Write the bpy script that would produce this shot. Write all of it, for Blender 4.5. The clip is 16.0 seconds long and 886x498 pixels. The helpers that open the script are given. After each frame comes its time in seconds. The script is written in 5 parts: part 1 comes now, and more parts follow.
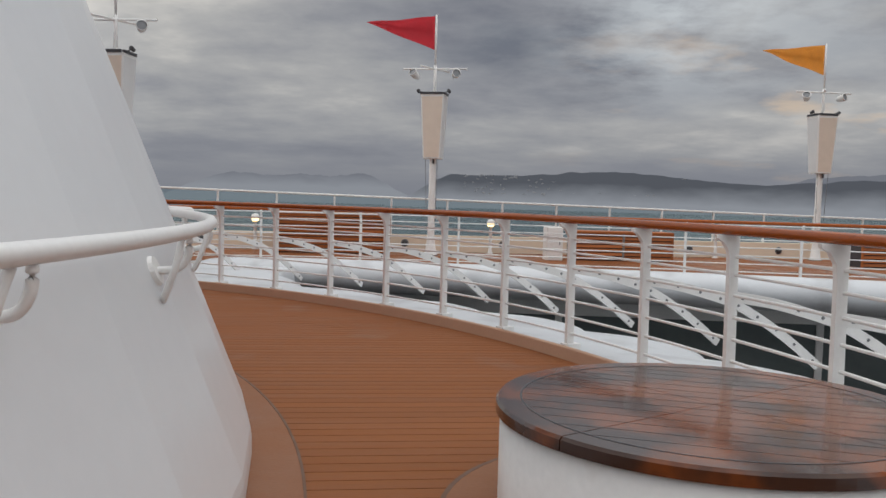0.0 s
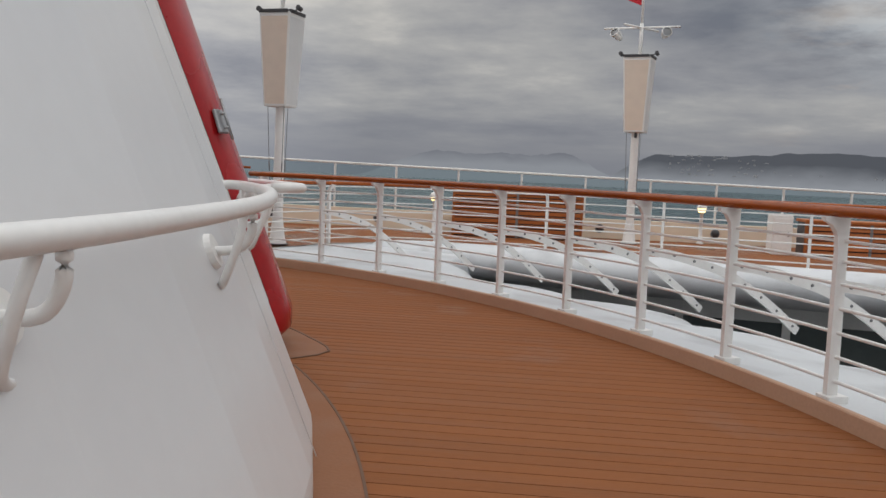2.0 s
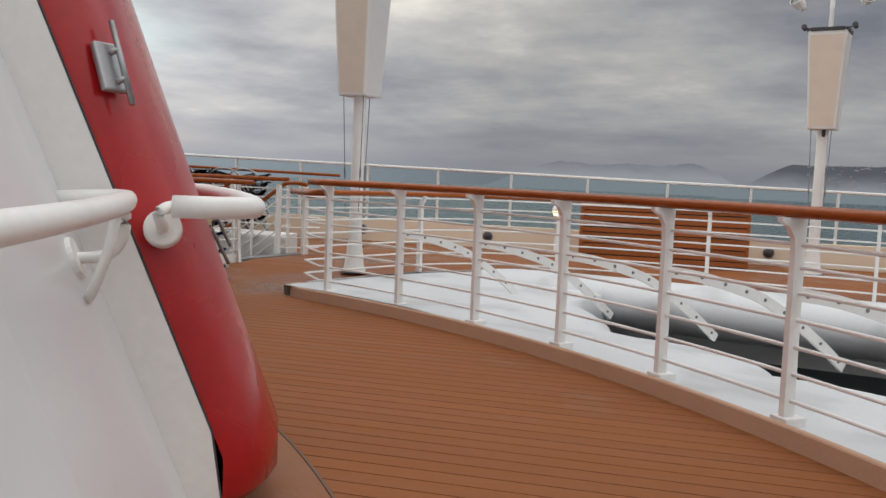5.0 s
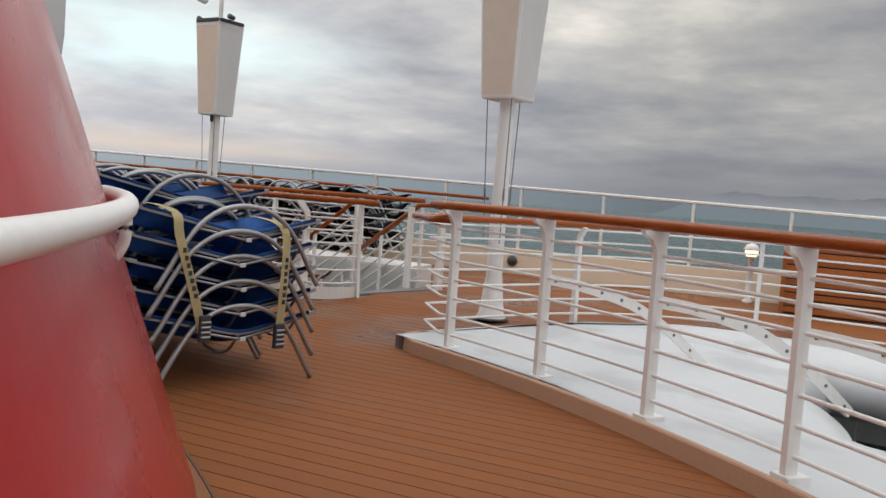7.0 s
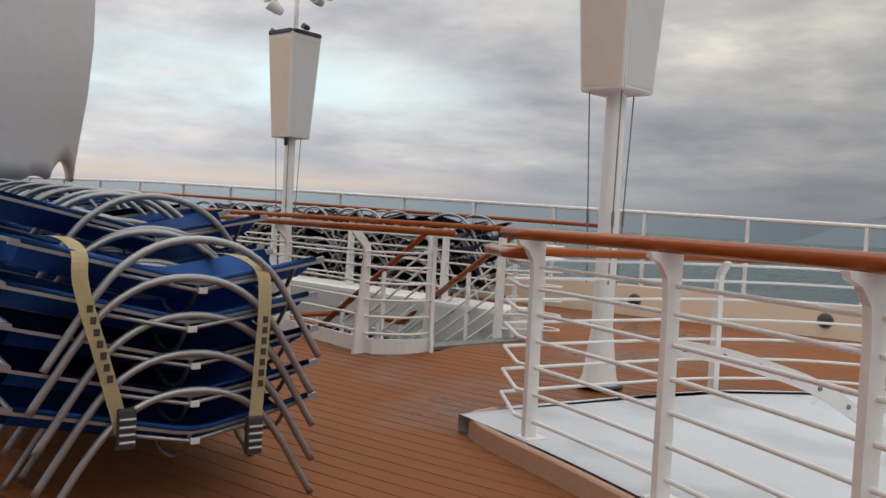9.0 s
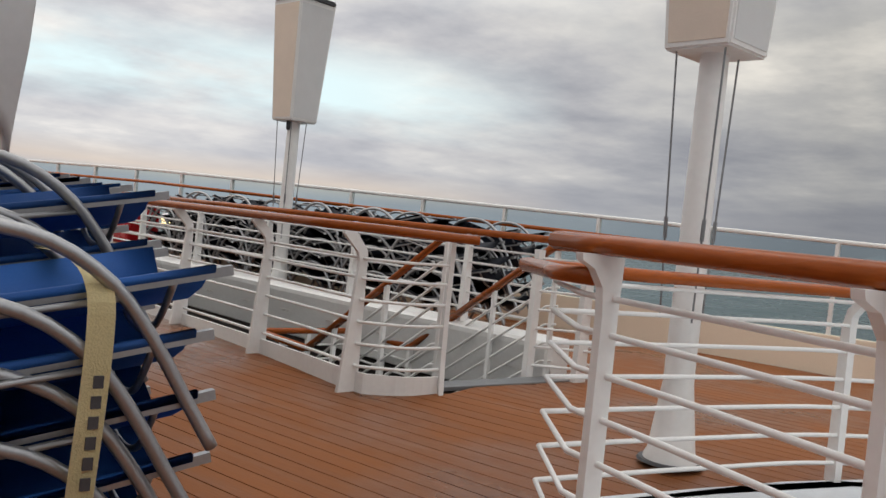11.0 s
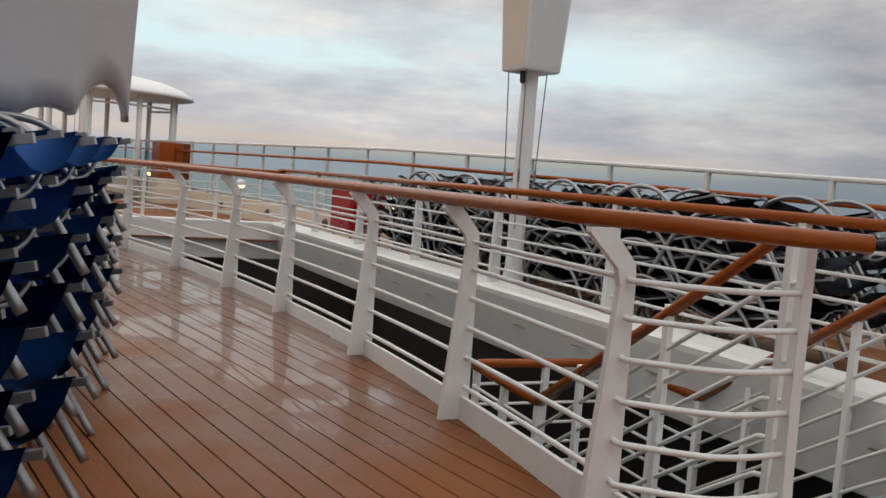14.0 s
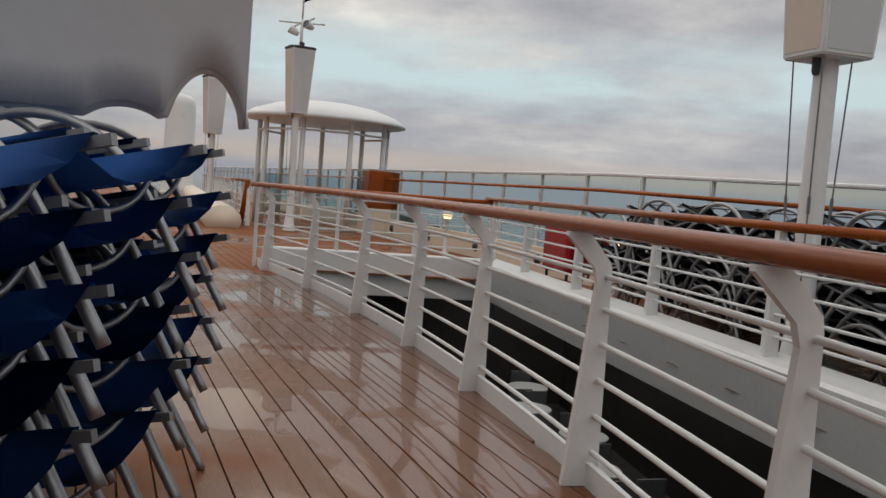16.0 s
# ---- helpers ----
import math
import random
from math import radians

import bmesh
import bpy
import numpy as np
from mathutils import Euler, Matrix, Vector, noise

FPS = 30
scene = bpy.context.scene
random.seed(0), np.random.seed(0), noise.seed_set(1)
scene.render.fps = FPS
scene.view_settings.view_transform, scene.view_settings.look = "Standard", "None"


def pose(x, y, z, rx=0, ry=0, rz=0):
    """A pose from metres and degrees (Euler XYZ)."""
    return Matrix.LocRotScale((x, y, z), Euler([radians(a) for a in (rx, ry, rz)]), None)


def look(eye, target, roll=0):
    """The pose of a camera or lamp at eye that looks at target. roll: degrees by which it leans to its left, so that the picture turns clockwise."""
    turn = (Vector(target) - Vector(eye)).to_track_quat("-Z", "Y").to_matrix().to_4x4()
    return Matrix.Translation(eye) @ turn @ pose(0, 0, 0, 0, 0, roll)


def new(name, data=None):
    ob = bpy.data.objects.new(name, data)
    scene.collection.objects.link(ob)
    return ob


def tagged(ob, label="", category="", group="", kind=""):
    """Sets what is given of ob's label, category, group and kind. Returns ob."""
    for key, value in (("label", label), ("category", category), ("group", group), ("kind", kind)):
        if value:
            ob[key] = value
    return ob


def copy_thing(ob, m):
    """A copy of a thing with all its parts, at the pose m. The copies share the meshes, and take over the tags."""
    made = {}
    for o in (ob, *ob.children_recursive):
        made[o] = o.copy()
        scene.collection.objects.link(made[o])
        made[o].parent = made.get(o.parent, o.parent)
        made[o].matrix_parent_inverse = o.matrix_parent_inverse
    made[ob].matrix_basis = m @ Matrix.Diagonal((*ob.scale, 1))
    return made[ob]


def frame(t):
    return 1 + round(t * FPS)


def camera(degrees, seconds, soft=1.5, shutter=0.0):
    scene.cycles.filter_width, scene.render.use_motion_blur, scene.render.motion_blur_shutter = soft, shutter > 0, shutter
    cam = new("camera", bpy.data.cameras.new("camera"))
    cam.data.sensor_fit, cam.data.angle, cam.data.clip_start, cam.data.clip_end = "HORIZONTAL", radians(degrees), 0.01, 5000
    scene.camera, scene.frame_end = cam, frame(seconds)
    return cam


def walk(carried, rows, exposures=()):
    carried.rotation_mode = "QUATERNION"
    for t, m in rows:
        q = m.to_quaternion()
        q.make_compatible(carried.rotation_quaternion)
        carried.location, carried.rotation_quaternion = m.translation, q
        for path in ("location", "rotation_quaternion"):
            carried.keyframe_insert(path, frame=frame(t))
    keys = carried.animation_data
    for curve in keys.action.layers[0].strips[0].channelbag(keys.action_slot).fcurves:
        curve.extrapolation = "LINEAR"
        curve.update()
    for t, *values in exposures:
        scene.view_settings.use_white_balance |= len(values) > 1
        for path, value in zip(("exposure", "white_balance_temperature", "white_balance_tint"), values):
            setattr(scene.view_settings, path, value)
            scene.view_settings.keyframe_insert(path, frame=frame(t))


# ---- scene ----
cam = camera(55.0, 16.0)
PATH = [
    (0, (0.84, -0.398, 1.258), (0.681, 1.593, 1.141), 1.6),
    (0.5, (0.858, 0.126, 1.246), (0.562, 2.1, 1.125), 1.4),
    (1, (0.823, 0.652, 1.229), (0.454, 2.612, 1.081), 2.3),
    (1.5, (0.755, 1.137, 1.25), (0.334, 3.084, 1.083), 2.4),
    (2, (0.678, 1.696, 1.244), (0.068, 3.592, 1.063), 2.4),
    (2.5, (0.548, 2.165, 1.228), (-0.088, 4.052, 1.046), 2.6),
    (3, (0.397, 2.689, 1.235), (-0.255, 4.57, 1.037), 2.0),
    (3.5, (0.268, 3.282, 1.249), (-0.529, 5.106, 1.053), 2.1),
    (3.7, (0.201, 3.463, 1.248), (-0.619, 5.276, 1.049), 2.0),
    (5.8, (-0.703, 5.564, 1.193), (-1.707, 7.288, 1.054), 4.0),
    (6, (-0.796, 5.776, 1.201), (-1.872, 7.456, 1.056), 4.5),
    (6.5, (-1.035, 6.234, 1.172), (-2.208, 7.849, 1.037), 4.9),
    (7, (-1.285, 6.657, 1.204), (-2.49, 8.248, 1.072), 4.2),
    (7.5, (-1.508, 7.127, 1.199), (-2.832, 8.622, 1.093), 3.0),
    (8, (-1.806, 7.554, 1.167), (-3.097, 9.08, 1.107), 3.8),
    (8.5, (-2.051, 7.936, 1.168), (-3.385, 9.425, 1.102), 2.7),
    (8.7, (-2.126, 8.126, 1.186), (-3.53, 9.548, 1.113), 1.8),
    (10.8, (-3.384, 9.619, 1.082), (-4.859, 10.967, 0.996), 6.0),
    (11, (-3.496, 9.677, 1.125), (-4.976, 11.021, 1.065), 5.9),
    (11.5, (-3.809, 10.014, 1.117), (-5.413, 11.206, 1.04), 5.2),
    (12, (-4.113, 10.358, 1.129), (-5.82, 11.392, 1.011), 4.6),
    (12.5, (-4.499, 10.593, 1.149), (-6.174, 11.682, 1.058), 5.5),
    (13, (-4.848, 10.855, 1.129), (-6.579, 11.849, 1.006), 4.3),
    (13.5, (-5.184, 11.075, 1.124), (-6.973, 11.951, 0.951), 3.9),
    (14, (-5.612, 11.245, 1.132), (-7.419, 12.088, 0.97), 4.6),
    (14.5, (-6.047, 11.46, 1.093), (-7.92, 12.141, 0.922), 4.4),
    (15, (-6.488, 11.62, 1.069), (-8.411, 12.137, 0.875), 4.7),
    (15.5, (-6.927, 11.678, 1.118), (-8.848, 12.221, 0.987), 5.5),
    (16, (-7.391, 11.833, 1.128), (-9.354, 12.194, 0.995), 4.5),
]
walk(cam, [(t, look(eye, target, roll)) for t, eye, target, roll in PATH],
     exposures=[(0.0, -0.02, 6720, 10), (1.5, -0.02, 6780, 10), (3.5, -0.01, 6900, 10), (5.8, 0.18, 6900, 10), (7.0, 0.15, 6900, 10), (8.5, 0.02, 6900, 10), (11.0, 0.06, 6900, 10), (12.5, -0.08, 6900, 10), (14.0, -0.08, 6900, 10), (15.5, -0.18, 6880, 10), (16.0, -0.42, 6850, 10)])

# ---- world, sun, exposure ----
world = bpy.data.worlds.new("world")
scene.world = world
world.use_nodes = True
wn, wl = world.node_tree.nodes, world.node_tree.links
wn.clear()


def wnode(kind, **props):
    n = wn.new(kind)
    for k, v in props.items():
        if k == "ins":
            for key, val in v.items():
                n.inputs[key].default_value = val
        elif k == "operation":
            n.operation = v
    return n


w_out = wn.new("ShaderNodeOutputWorld")
w_bg = wn.new("ShaderNodeBackground")
w_bg.inputs["Strength"].default_value = 1.0
w_sky = wn.new("ShaderNodeTexSky")
w_sky.sky_type = "NISHITA"
w_sky.sun_disc = False
w_sky.sun_elevation, w_sky.sun_rotation = radians(14), radians(-100)
w_tc = wn.new("ShaderNodeTexCoord")
w_sep = wn.new("ShaderNodeSeparateXYZ")
wl.new(w_tc.outputs["Generated"], w_sep.inputs[0])
# clouds lie on a flat layer overhead: divide the direction by its height
w_up = wnode("ShaderNodeMath", operation="MAXIMUM", ins={1: 0.0})
wl.new(w_sep.outputs["Z"], w_up.inputs[0])
w_den = wnode("ShaderNodeMath", operation="ADD", ins={1: 0.15})
wl.new(w_up.outputs[0], w_den.inputs[0])
w_px = wnode("ShaderNodeMath", operation="DIVIDE")
w_py = wnode("ShaderNodeMath", operation="DIVIDE")
wl.new(w_sep.outputs["X"], w_px.inputs[0]); wl.new(w_den.outputs[0], w_px.inputs[1])
wl.new(w_sep.outputs["Y"], w_py.inputs[0]); wl.new(w_den.outputs[0], w_py.inputs[1])
w_xy = wn.new("ShaderNodeCombineXYZ")
wl.new(w_px.outputs[0], w_xy.inputs[0]); wl.new(w_py.outputs[0], w_xy.inputs[1])


def wnoise(scale, detail, rough, off):
    m = wn.new("ShaderNodeMapping")
    m.inputs["Location"].default_value = off
    n = wn.new("ShaderNodeTexNoise")
    n.inputs["Scale"].default_value, n.inputs["Detail"].default_value, n.inputs["Roughness"].default_value = scale, detail, rough
    wl.new(w_xy.outputs[0], m.inputs[0]); wl.new(m.outputs[0], n.inputs[0])
    return n


def wramp(src, stops):
    r = wn.new("ShaderNodeValToRGB")
    while len(r.color_ramp.elements) < len(stops):
        r.color_ramp.elements.new(0.5)
    for e, (p, c) in zip(r.color_ramp.elements, stops):
        e.position, e.color = p, (*c, 1)
    wl.new(src, r.inputs[0])
    return r


def wmix(fac, a, b):
    m = wn.new("ShaderNodeMix")
    m.data_type = "RGBA"
    wl.new(fac, m.inputs[0]); wl.new(a, m.inputs[6]); wl.new(b, m.inputs[7])
    return m


cloud = wramp(wnoise(0.75, 7, 0.58, (3.1, 1.7, 0)).outputs[0],
              [(0.30, (0.155, 0.172, 0.215)), (0.45, (0.285, 0.30, 0.335)), (0.58, (0.43, 0.44, 0.45)), (0.72, (0.72, 0.71, 0.68))])
w_dim = wn.new("ShaderNodeVectorMath")
w_dim.operation = "SCALE"
w_dim.inputs["Scale"].default_value = 0.075
wl.new(w_sky.outputs[0], w_dim.inputs[0])
gap = wramp(wnoise(0.42, 4, 0.5, (8.3, -2.2, 0)).outputs[0], [(0.55, (0, 0, 0)), (0.68, (0.8, 0.8, 0.8))])
w_high = wramp(w_sep.outputs["Z"], [(0.12, (0, 0, 0)), (0.30, (1, 1, 1))])
w_gh = wnode("ShaderNodeMath", operation="MULTIPLY")
wl.new(gap.outputs[0], w_gh.inputs[0]); wl.new(w_high.outputs[0], w_gh.inputs[1])
w_a = wmix(w_gh.outputs[0], cloud.outputs[0], w_dim.outputs[0])
warm = wramp(wnoise(1.5, 5, 0.6, (-4.7, 6.6, 0)).outputs[0], [(0.57, (0, 0, 0)), (0.72, (0.65, 0.65, 0.65))])
w_warmc = wn.new("ShaderNodeRGB")
w_warmc.outputs[0].default_value = (0.85, 0.62, 0.40, 1)
w_east = wramp(w_sep.outputs["X"], [(0.0, (0, 0, 0)), (0.35, (1, 1, 1))])
w_we = wnode("ShaderNodeMath", operation="MULTIPLY")
wl.new(warm.outputs[0], w_we.inputs[0]); wl.new(w_east.outputs[0], w_we.inputs[1])
w_b = wmix(w_we.outputs[0], w_a.outputs[2], w_warmc.outputs[0])
# broken, brighter cloud higher up in the north-east
w_hi = wramp(w_sep.outputs["Z"], [(0.085, (0, 0, 0)), (0.17, (1, 1, 1))])
w_ne = wramp(w_sep.outputs["X"], [(0.0, (0, 0, 0)), (0.06, (0.35, 0.35, 0.35)), (0.17, (0.85, 0.85, 0.85)), (0.40, (0.2, 0.2, 0.2))])
w_brk = wramp(wnoise(2.2, 6, 0.6, (0.4, 2.9, 0)).outputs[0], [(0.36, (0, 0, 0)), (0.58, (0.85, 0.85, 0.85))])
w_m4 = wnode("ShaderNodeMath", operation="MULTIPLY"); w_m5 = wnode("ShaderNodeMath", operation="MULTIPLY")
wl.new(w_hi.outputs[0], w_m4.inputs[0]); wl.new(w_ne.outputs[0], w_m4.inputs[1])
wl.new(w_m4.outputs[0], w_m5.inputs[0]); wl.new(w_brk.outputs[0], w_m5.inputs[1])
w_brightc = wn.new("ShaderNodeRGB")
w_brightc.outputs[0].default_value = (0.62, 0.68, 0.73, 1)
w_b = wmix(w_m5.outputs[0], w_b.outputs[2], w_brightc.outputs[0])
# low mist bank along the horizon
mist = wramp(w_sep.outputs["Z"], [(0.0, (1, 1, 1)), (0.02, (0.9, 0.9, 0.9)), (0.09, (0.25, 0.25, 0.25)), (0.22, (0, 0, 0))])
w_mistc = wn.new("ShaderNodeRGB")
w_mistc.outputs[0].default_value = (0.205, 0.222, 0.262, 1)
w_c = wmix(mist.outputs[0], w_b.outputs[2], w_mistc.outputs[0])
# the cloud cover overhead is lighter than the low bank
top = wramp(w_sep.outputs["Z"], [(0.24, (1.0, 1.0, 1.0)), (0.68, (3.1, 3.05, 3.0))])
w_mul = wn.new("ShaderNodeMix")
w_mul.data_type, w_mul.blend_type = "RGBA", "MULTIPLY"
w_mul.inputs[0].default_value = 1.0
wl.new(w_c.outputs[2], w_mul.inputs[6]); wl.new(top.outputs[0], w_mul.inputs[7])
# the west, where the sun has gone down behind the cloud, is lighter
w_west = wn.new("ShaderNodeVectorMath")
w_west.operation = "DOT_PRODUCT"
w_west.inputs[1].default_value = (-0.97, 0.24, 0.0)
wl.new(w_tc.outputs["Generated"], w_west.inputs[0])
west = wramp(w_west.outputs["Value"], [(0.60, (1.0, 1.0, 1.0)), (0.98, (2.15, 2.11, 2.07))])
w_mul2 = wn.new("ShaderNodeMix")
w_mul2.data_type, w_mul2.blend_type = "RGBA", "MULTIPLY"
w_mul2.inputs[0].default_value = 1.0
wl.new(w_mul.outputs[2], w_mul2.inputs[6]); wl.new(west.outputs[0], w_mul2.inputs[7])
# clear strip of sky and a warm band low in the west
w_strip = wramp(w_sep.outputs["Z"], [(0.085, (0, 0, 0)), (0.125, (1, 1, 1)), (0.15, (1, 1, 1)), (0.20, (0, 0, 0))])
w_far = wramp(w_west.outputs["Value"], [(0.80, (0, 0, 0)), (0.93, (1, 1, 1))])
w_patch = wramp(wnoise(0.9, 5, 0.55, (1.2, 4.4, 0)).outputs[0], [(0.34, (0, 0, 0)), (0.52, (1, 1, 1))])
w_m1 = wnode("ShaderNodeMath", operation="MULTIPLY"); w_m2 = wnode("ShaderNodeMath", operation="MULTIPLY")
wl.new(w_strip.outputs[0], w_m1.inputs[0]); wl.new(w_far.outputs[0], w_m1.inputs[1])
wl.new(w_m1.outputs[0], w_m2.inputs[0]); wl.new(w_patch.outputs[0], w_m2.inputs[1])
w_clear = wn.new("ShaderNodeRGB")
w_clear.outputs[0].default_value = (0.74, 0.94, 1.02, 1)
w_d = wmix(w_m2.outputs[0], w_mul2.outputs[2], w_clear.outputs[0])
w_band = wramp(w_sep.outputs["Z"], [(0.016, (0, 0, 0)), (0.03, (0.45, 0.45, 0.45)), (0.04, (0.25, 0.25, 0.25)), (0.055, (0, 0, 0))])
w_m3 = wnode("ShaderNodeMath", operation="MULTIPLY")
wl.new(w_band.outputs[0], w_m3.inputs[0]); wl.new(w_far.outputs[0], w_m3.inputs[1])
w_glow = wn.new("ShaderNodeRGB")
w_glow.outputs[0].default_value = (0.85, 0.68, 0.52, 1)
w_e = wmix(w_m3.outputs[0], w_d.outputs[2], w_glow.outputs[0])
wl.new(w_e.outputs[2], w_bg.inputs[0])
wl.new(w_bg.outputs[0], w_out.inputs[0])

sun_data = bpy.data.lights.new("sun", "SUN")
sun_data.energy, sun_data.angle, sun_data.color = 0.35, radians(25), (1.0, 0.90, 0.78)
sun = new("sun", sun_data)
sun.matrix_world = look((0, 0, 60), (34, 26, 32))


# ---- materials ----
def material(name, base, rough=0.5, metal=0.0, var=0.12, scale=6.0, fine=60.0, bump=0.05, rough_var=0.1, coat=0.0, rnd=0.0,
             stretch=(1, 1, 1), second=None, second_scale=1.5, second_cut=(0.5, 0.62), transmission=0.0, ior=1.45, emission=0.0, alpha=1.0, spec=0.5, puddle=False):
    """A surface with two scales of variation, fine relief and, if given, a second colour in patches."""
    m = bpy.data.materials.new(name)
    m.use_nodes = True
    n, l = m.node_tree.nodes, m.node_tree.links
    b = n["Principled BSDF"]
    tc = n.new("ShaderNodeTexCoord")
    mp = n.new("ShaderNodeMapping")
    mp.inputs["Scale"].default_value = stretch
    l.new(tc.outputs["Object"], mp.inputs[0])
    n1, n2 = n.new("ShaderNodeTexNoise"), n.new("ShaderNodeTexNoise")
    n1.inputs["Scale"].default_value, n1.inputs["Detail"].default_value = scale, 5
    n2.inputs["Scale"].default_value, n2.inputs["Detail"].default_value = fine, 3
    l.new(mp.outputs[0], n1.inputs[0]); l.new(mp.outputs[0], n2.inputs[0])
    add = n.new("ShaderNodeMath"); add.operation = "ADD"
    l.new(n1.outputs[0], add.inputs[0]); l.new(n2.outputs[0], add.inputs[1])
    ramp = n.new("ShaderNodeMapRange")
    ramp.inputs[1].default_value, ramp.inputs[2].default_value = 0.6, 1.4
    ramp.inputs[3].default_value, ramp.inputs[4].default_value = 1 - var, 1 + var
    l.new(add.outputs[0], ramp.inputs[0])
    val = ramp.outputs[0]
    if rnd:
        oi = n.new("ShaderNodeObjectInfo")
        mr = n.new("ShaderNodeMapRange")
        mr.inputs[3].default_value, mr.inputs[4].default_value = 1 - rnd, 1 + rnd
        l.new(oi.outputs["Random"], mr.inputs[0])
        mu = n.new("ShaderNodeMath"); mu.operation = "MULTIPLY"
        l.new(val, mu.inputs[0]); l.new(mr.outputs[0], mu.inputs[1])
        val = mu.outputs[0]
    sc = n.new("ShaderNodeVectorMath"); sc.operation = "SCALE"
    sc.inputs[0].default_value = base
    l.new(val, sc.inputs["Scale"])
    col = sc.outputs[0]
    if second:
        n3 = n.new("ShaderNodeTexNoise")
        n3.inputs["Scale"].default_value, n3.inputs["Detail"].default_value = second_scale, 4
        l.new(mp.outputs[0], n3.inputs[0])
        cut = n.new("ShaderNodeMapRange")
        cut.inputs[1].default_value, cut.inputs[2].default_value = second_cut
        l.new(n3.outputs[0], cut.inputs[0])
        mx = n.new("ShaderNodeMix"); mx.data_type = "RGBA"
        mx.inputs[7].default_value = (*second, 1)
        l.new(cut.outputs[0], mx.inputs[0]); l.new(col, mx.inputs[6])
        col = mx.outputs[2]
    l.new(col, b.inputs["Base Color"])
    rr = n.new("ShaderNodeMapRange")
    rr.inputs[1].default_value, rr.inputs[2].default_value = 0.3, 0.7
    rr.inputs[3].default_value, rr.inputs[4].default_value = max(0.02, rough - rough_var), min(1, rough + rough_var)
    l.new(n1.outputs[0], rr.inputs[0])
    b.inputs["Specular IOR Level"].default_value = spec
    rough_out = rr.outputs[0]
    if puddle:
        # standing water: blotches with their own outline, more of them towards the stairwell
        geo = n.new("ShaderNodeNewGeometry")
        pn = n.new("ShaderNodeTexNoise")
        pn.inputs["Scale"].default_value, pn.inputs["Detail"].default_value, pn.inputs["Roughness"].default_value = 0.85, 4, 0.55
        l.new(geo.outputs["Position"], pn.inputs[0])
        ds = n.new("ShaderNodeVectorMath"); ds.operation = "DISTANCE"
        ds.inputs[1].default_value = (-13.6, 12.1, 0)
        l.new(geo.outputs["Position"], ds.inputs[0])
        dm = n.new("ShaderNodeMapRange")
        dm.inputs[1].default_value, dm.inputs[2].default_value, dm.inputs[3].default_value, dm.inputs[4].default_value = 2.3, 5.7, 0.06, -0.30
        l.new(ds.outputs["Value"], dm.inputs[0])
        sm = n.new("ShaderNodeMath"); sm.operation = "ADD"
        dq = n.new("ShaderNodeVectorMath"); dq.operation = "DISTANCE"
        dq.inputs[1].default_value = (-9.55, -12.15, 0)
        l.new(geo.outputs["Position"], dq.inputs[0])
        qm = n.new("ShaderNodeMapRange")
        qm.inputs[1].default_value, qm.inputs[2].default_value, qm.inputs[3].default_value, qm.inputs[4].default_value = 23.7, 24.8, 0.0, 0.16
        l.new(dq.outputs["Value"], qm.inputs[0])
        qs = n.new("ShaderNodeMath"); qs.operation = "ADD"
        l.new(dm.outputs[0], qs.inputs[0]); l.new(qm.outputs[0], qs.inputs[1])
        l.new(pn.outputs[0], sm.inputs[0]); l.new(qs.outputs[0], sm.inputs[1])
        wet, damp = n.new("ShaderNodeMapRange"), n.new("ShaderNodeMapRange")
        wet.inputs[1].default_value, wet.inputs[2].default_value = 0.575, 0.605
        damp.inputs[1].default_value, damp.inputs[2].default_value = 0.30, 0.56
        l.new(sm.outputs[0], wet.inputs[0]); l.new(sm.outputs[0], damp.inputs[0])
        m1 = n.new("ShaderNodeMix"); m1.data_type = "FLOAT"
        m1.inputs[3].default_value = 0.15
        l.new(damp.outputs[0], m1.inputs[0]); l.new(rough_out, m1.inputs[2])
        m2 = n.new("ShaderNodeMix"); m2.data_type = "FLOAT"
        m2.inputs[3].default_value = 0.04
        l.new(wet.outputs[0], m2.inputs[0]); l.new(m1.outputs[0], m2.inputs[2])
        rough_out = m2.outputs[0]
        sp = n.new("ShaderNodeMapRange")
        sp.inputs[3].default_value, sp.inputs[4].default_value = spec, 0.22
        l.new(damp.outputs[0], sp.inputs[0]); l.new(sp.outputs[0], b.inputs["Specular IOR Level"])
        dk = n.new("ShaderNodeMapRange")
        dk.inputs[3].default_value, dk.inputs[4].default_value = 1.0, 0.72
        l.new(damp.outputs[0], dk.inputs[0])
        dv = n.new("ShaderNodeVectorMath"); dv.operation = "SCALE"
        l.new(col, dv.inputs[0]); l.new(dk.outputs[0], dv.inputs["Scale"])
        l.new(dv.outputs[0], b.inputs["Base Color"])
        cw = n.new("ShaderNodeMath"); cw.operation = "MULTIPLY"
        cw.inputs[1].default_value = 0.5
        l.new(wet.outputs[0], cw.inputs[0]); l.new(cw.outputs[0], b.inputs["Coat Weight"])
    l.new(rough_out, b.inputs["Roughness"])
    if bump:
        bp = n.new("ShaderNodeBump")
        bp.inputs["Strength"].default_value, bp.inputs["Distance"].default_value = bump, 0.02
        l.new(n2.outputs[0], bp.inputs["Height"]); l.new(bp.outputs[0], b.inputs["Normal"])
    b.inputs["Metallic"].default_value = metal
    b.inputs["Coat Weight"].default_value = coat
    b.inputs["Coat Roughness"].default_value = 0.02 if puddle else 0.12
    b.inputs["Transmission Weight"].default_value = transmission
    b.inputs["IOR"].default_value = ior
    b.inputs["Alpha"].default_value = alpha
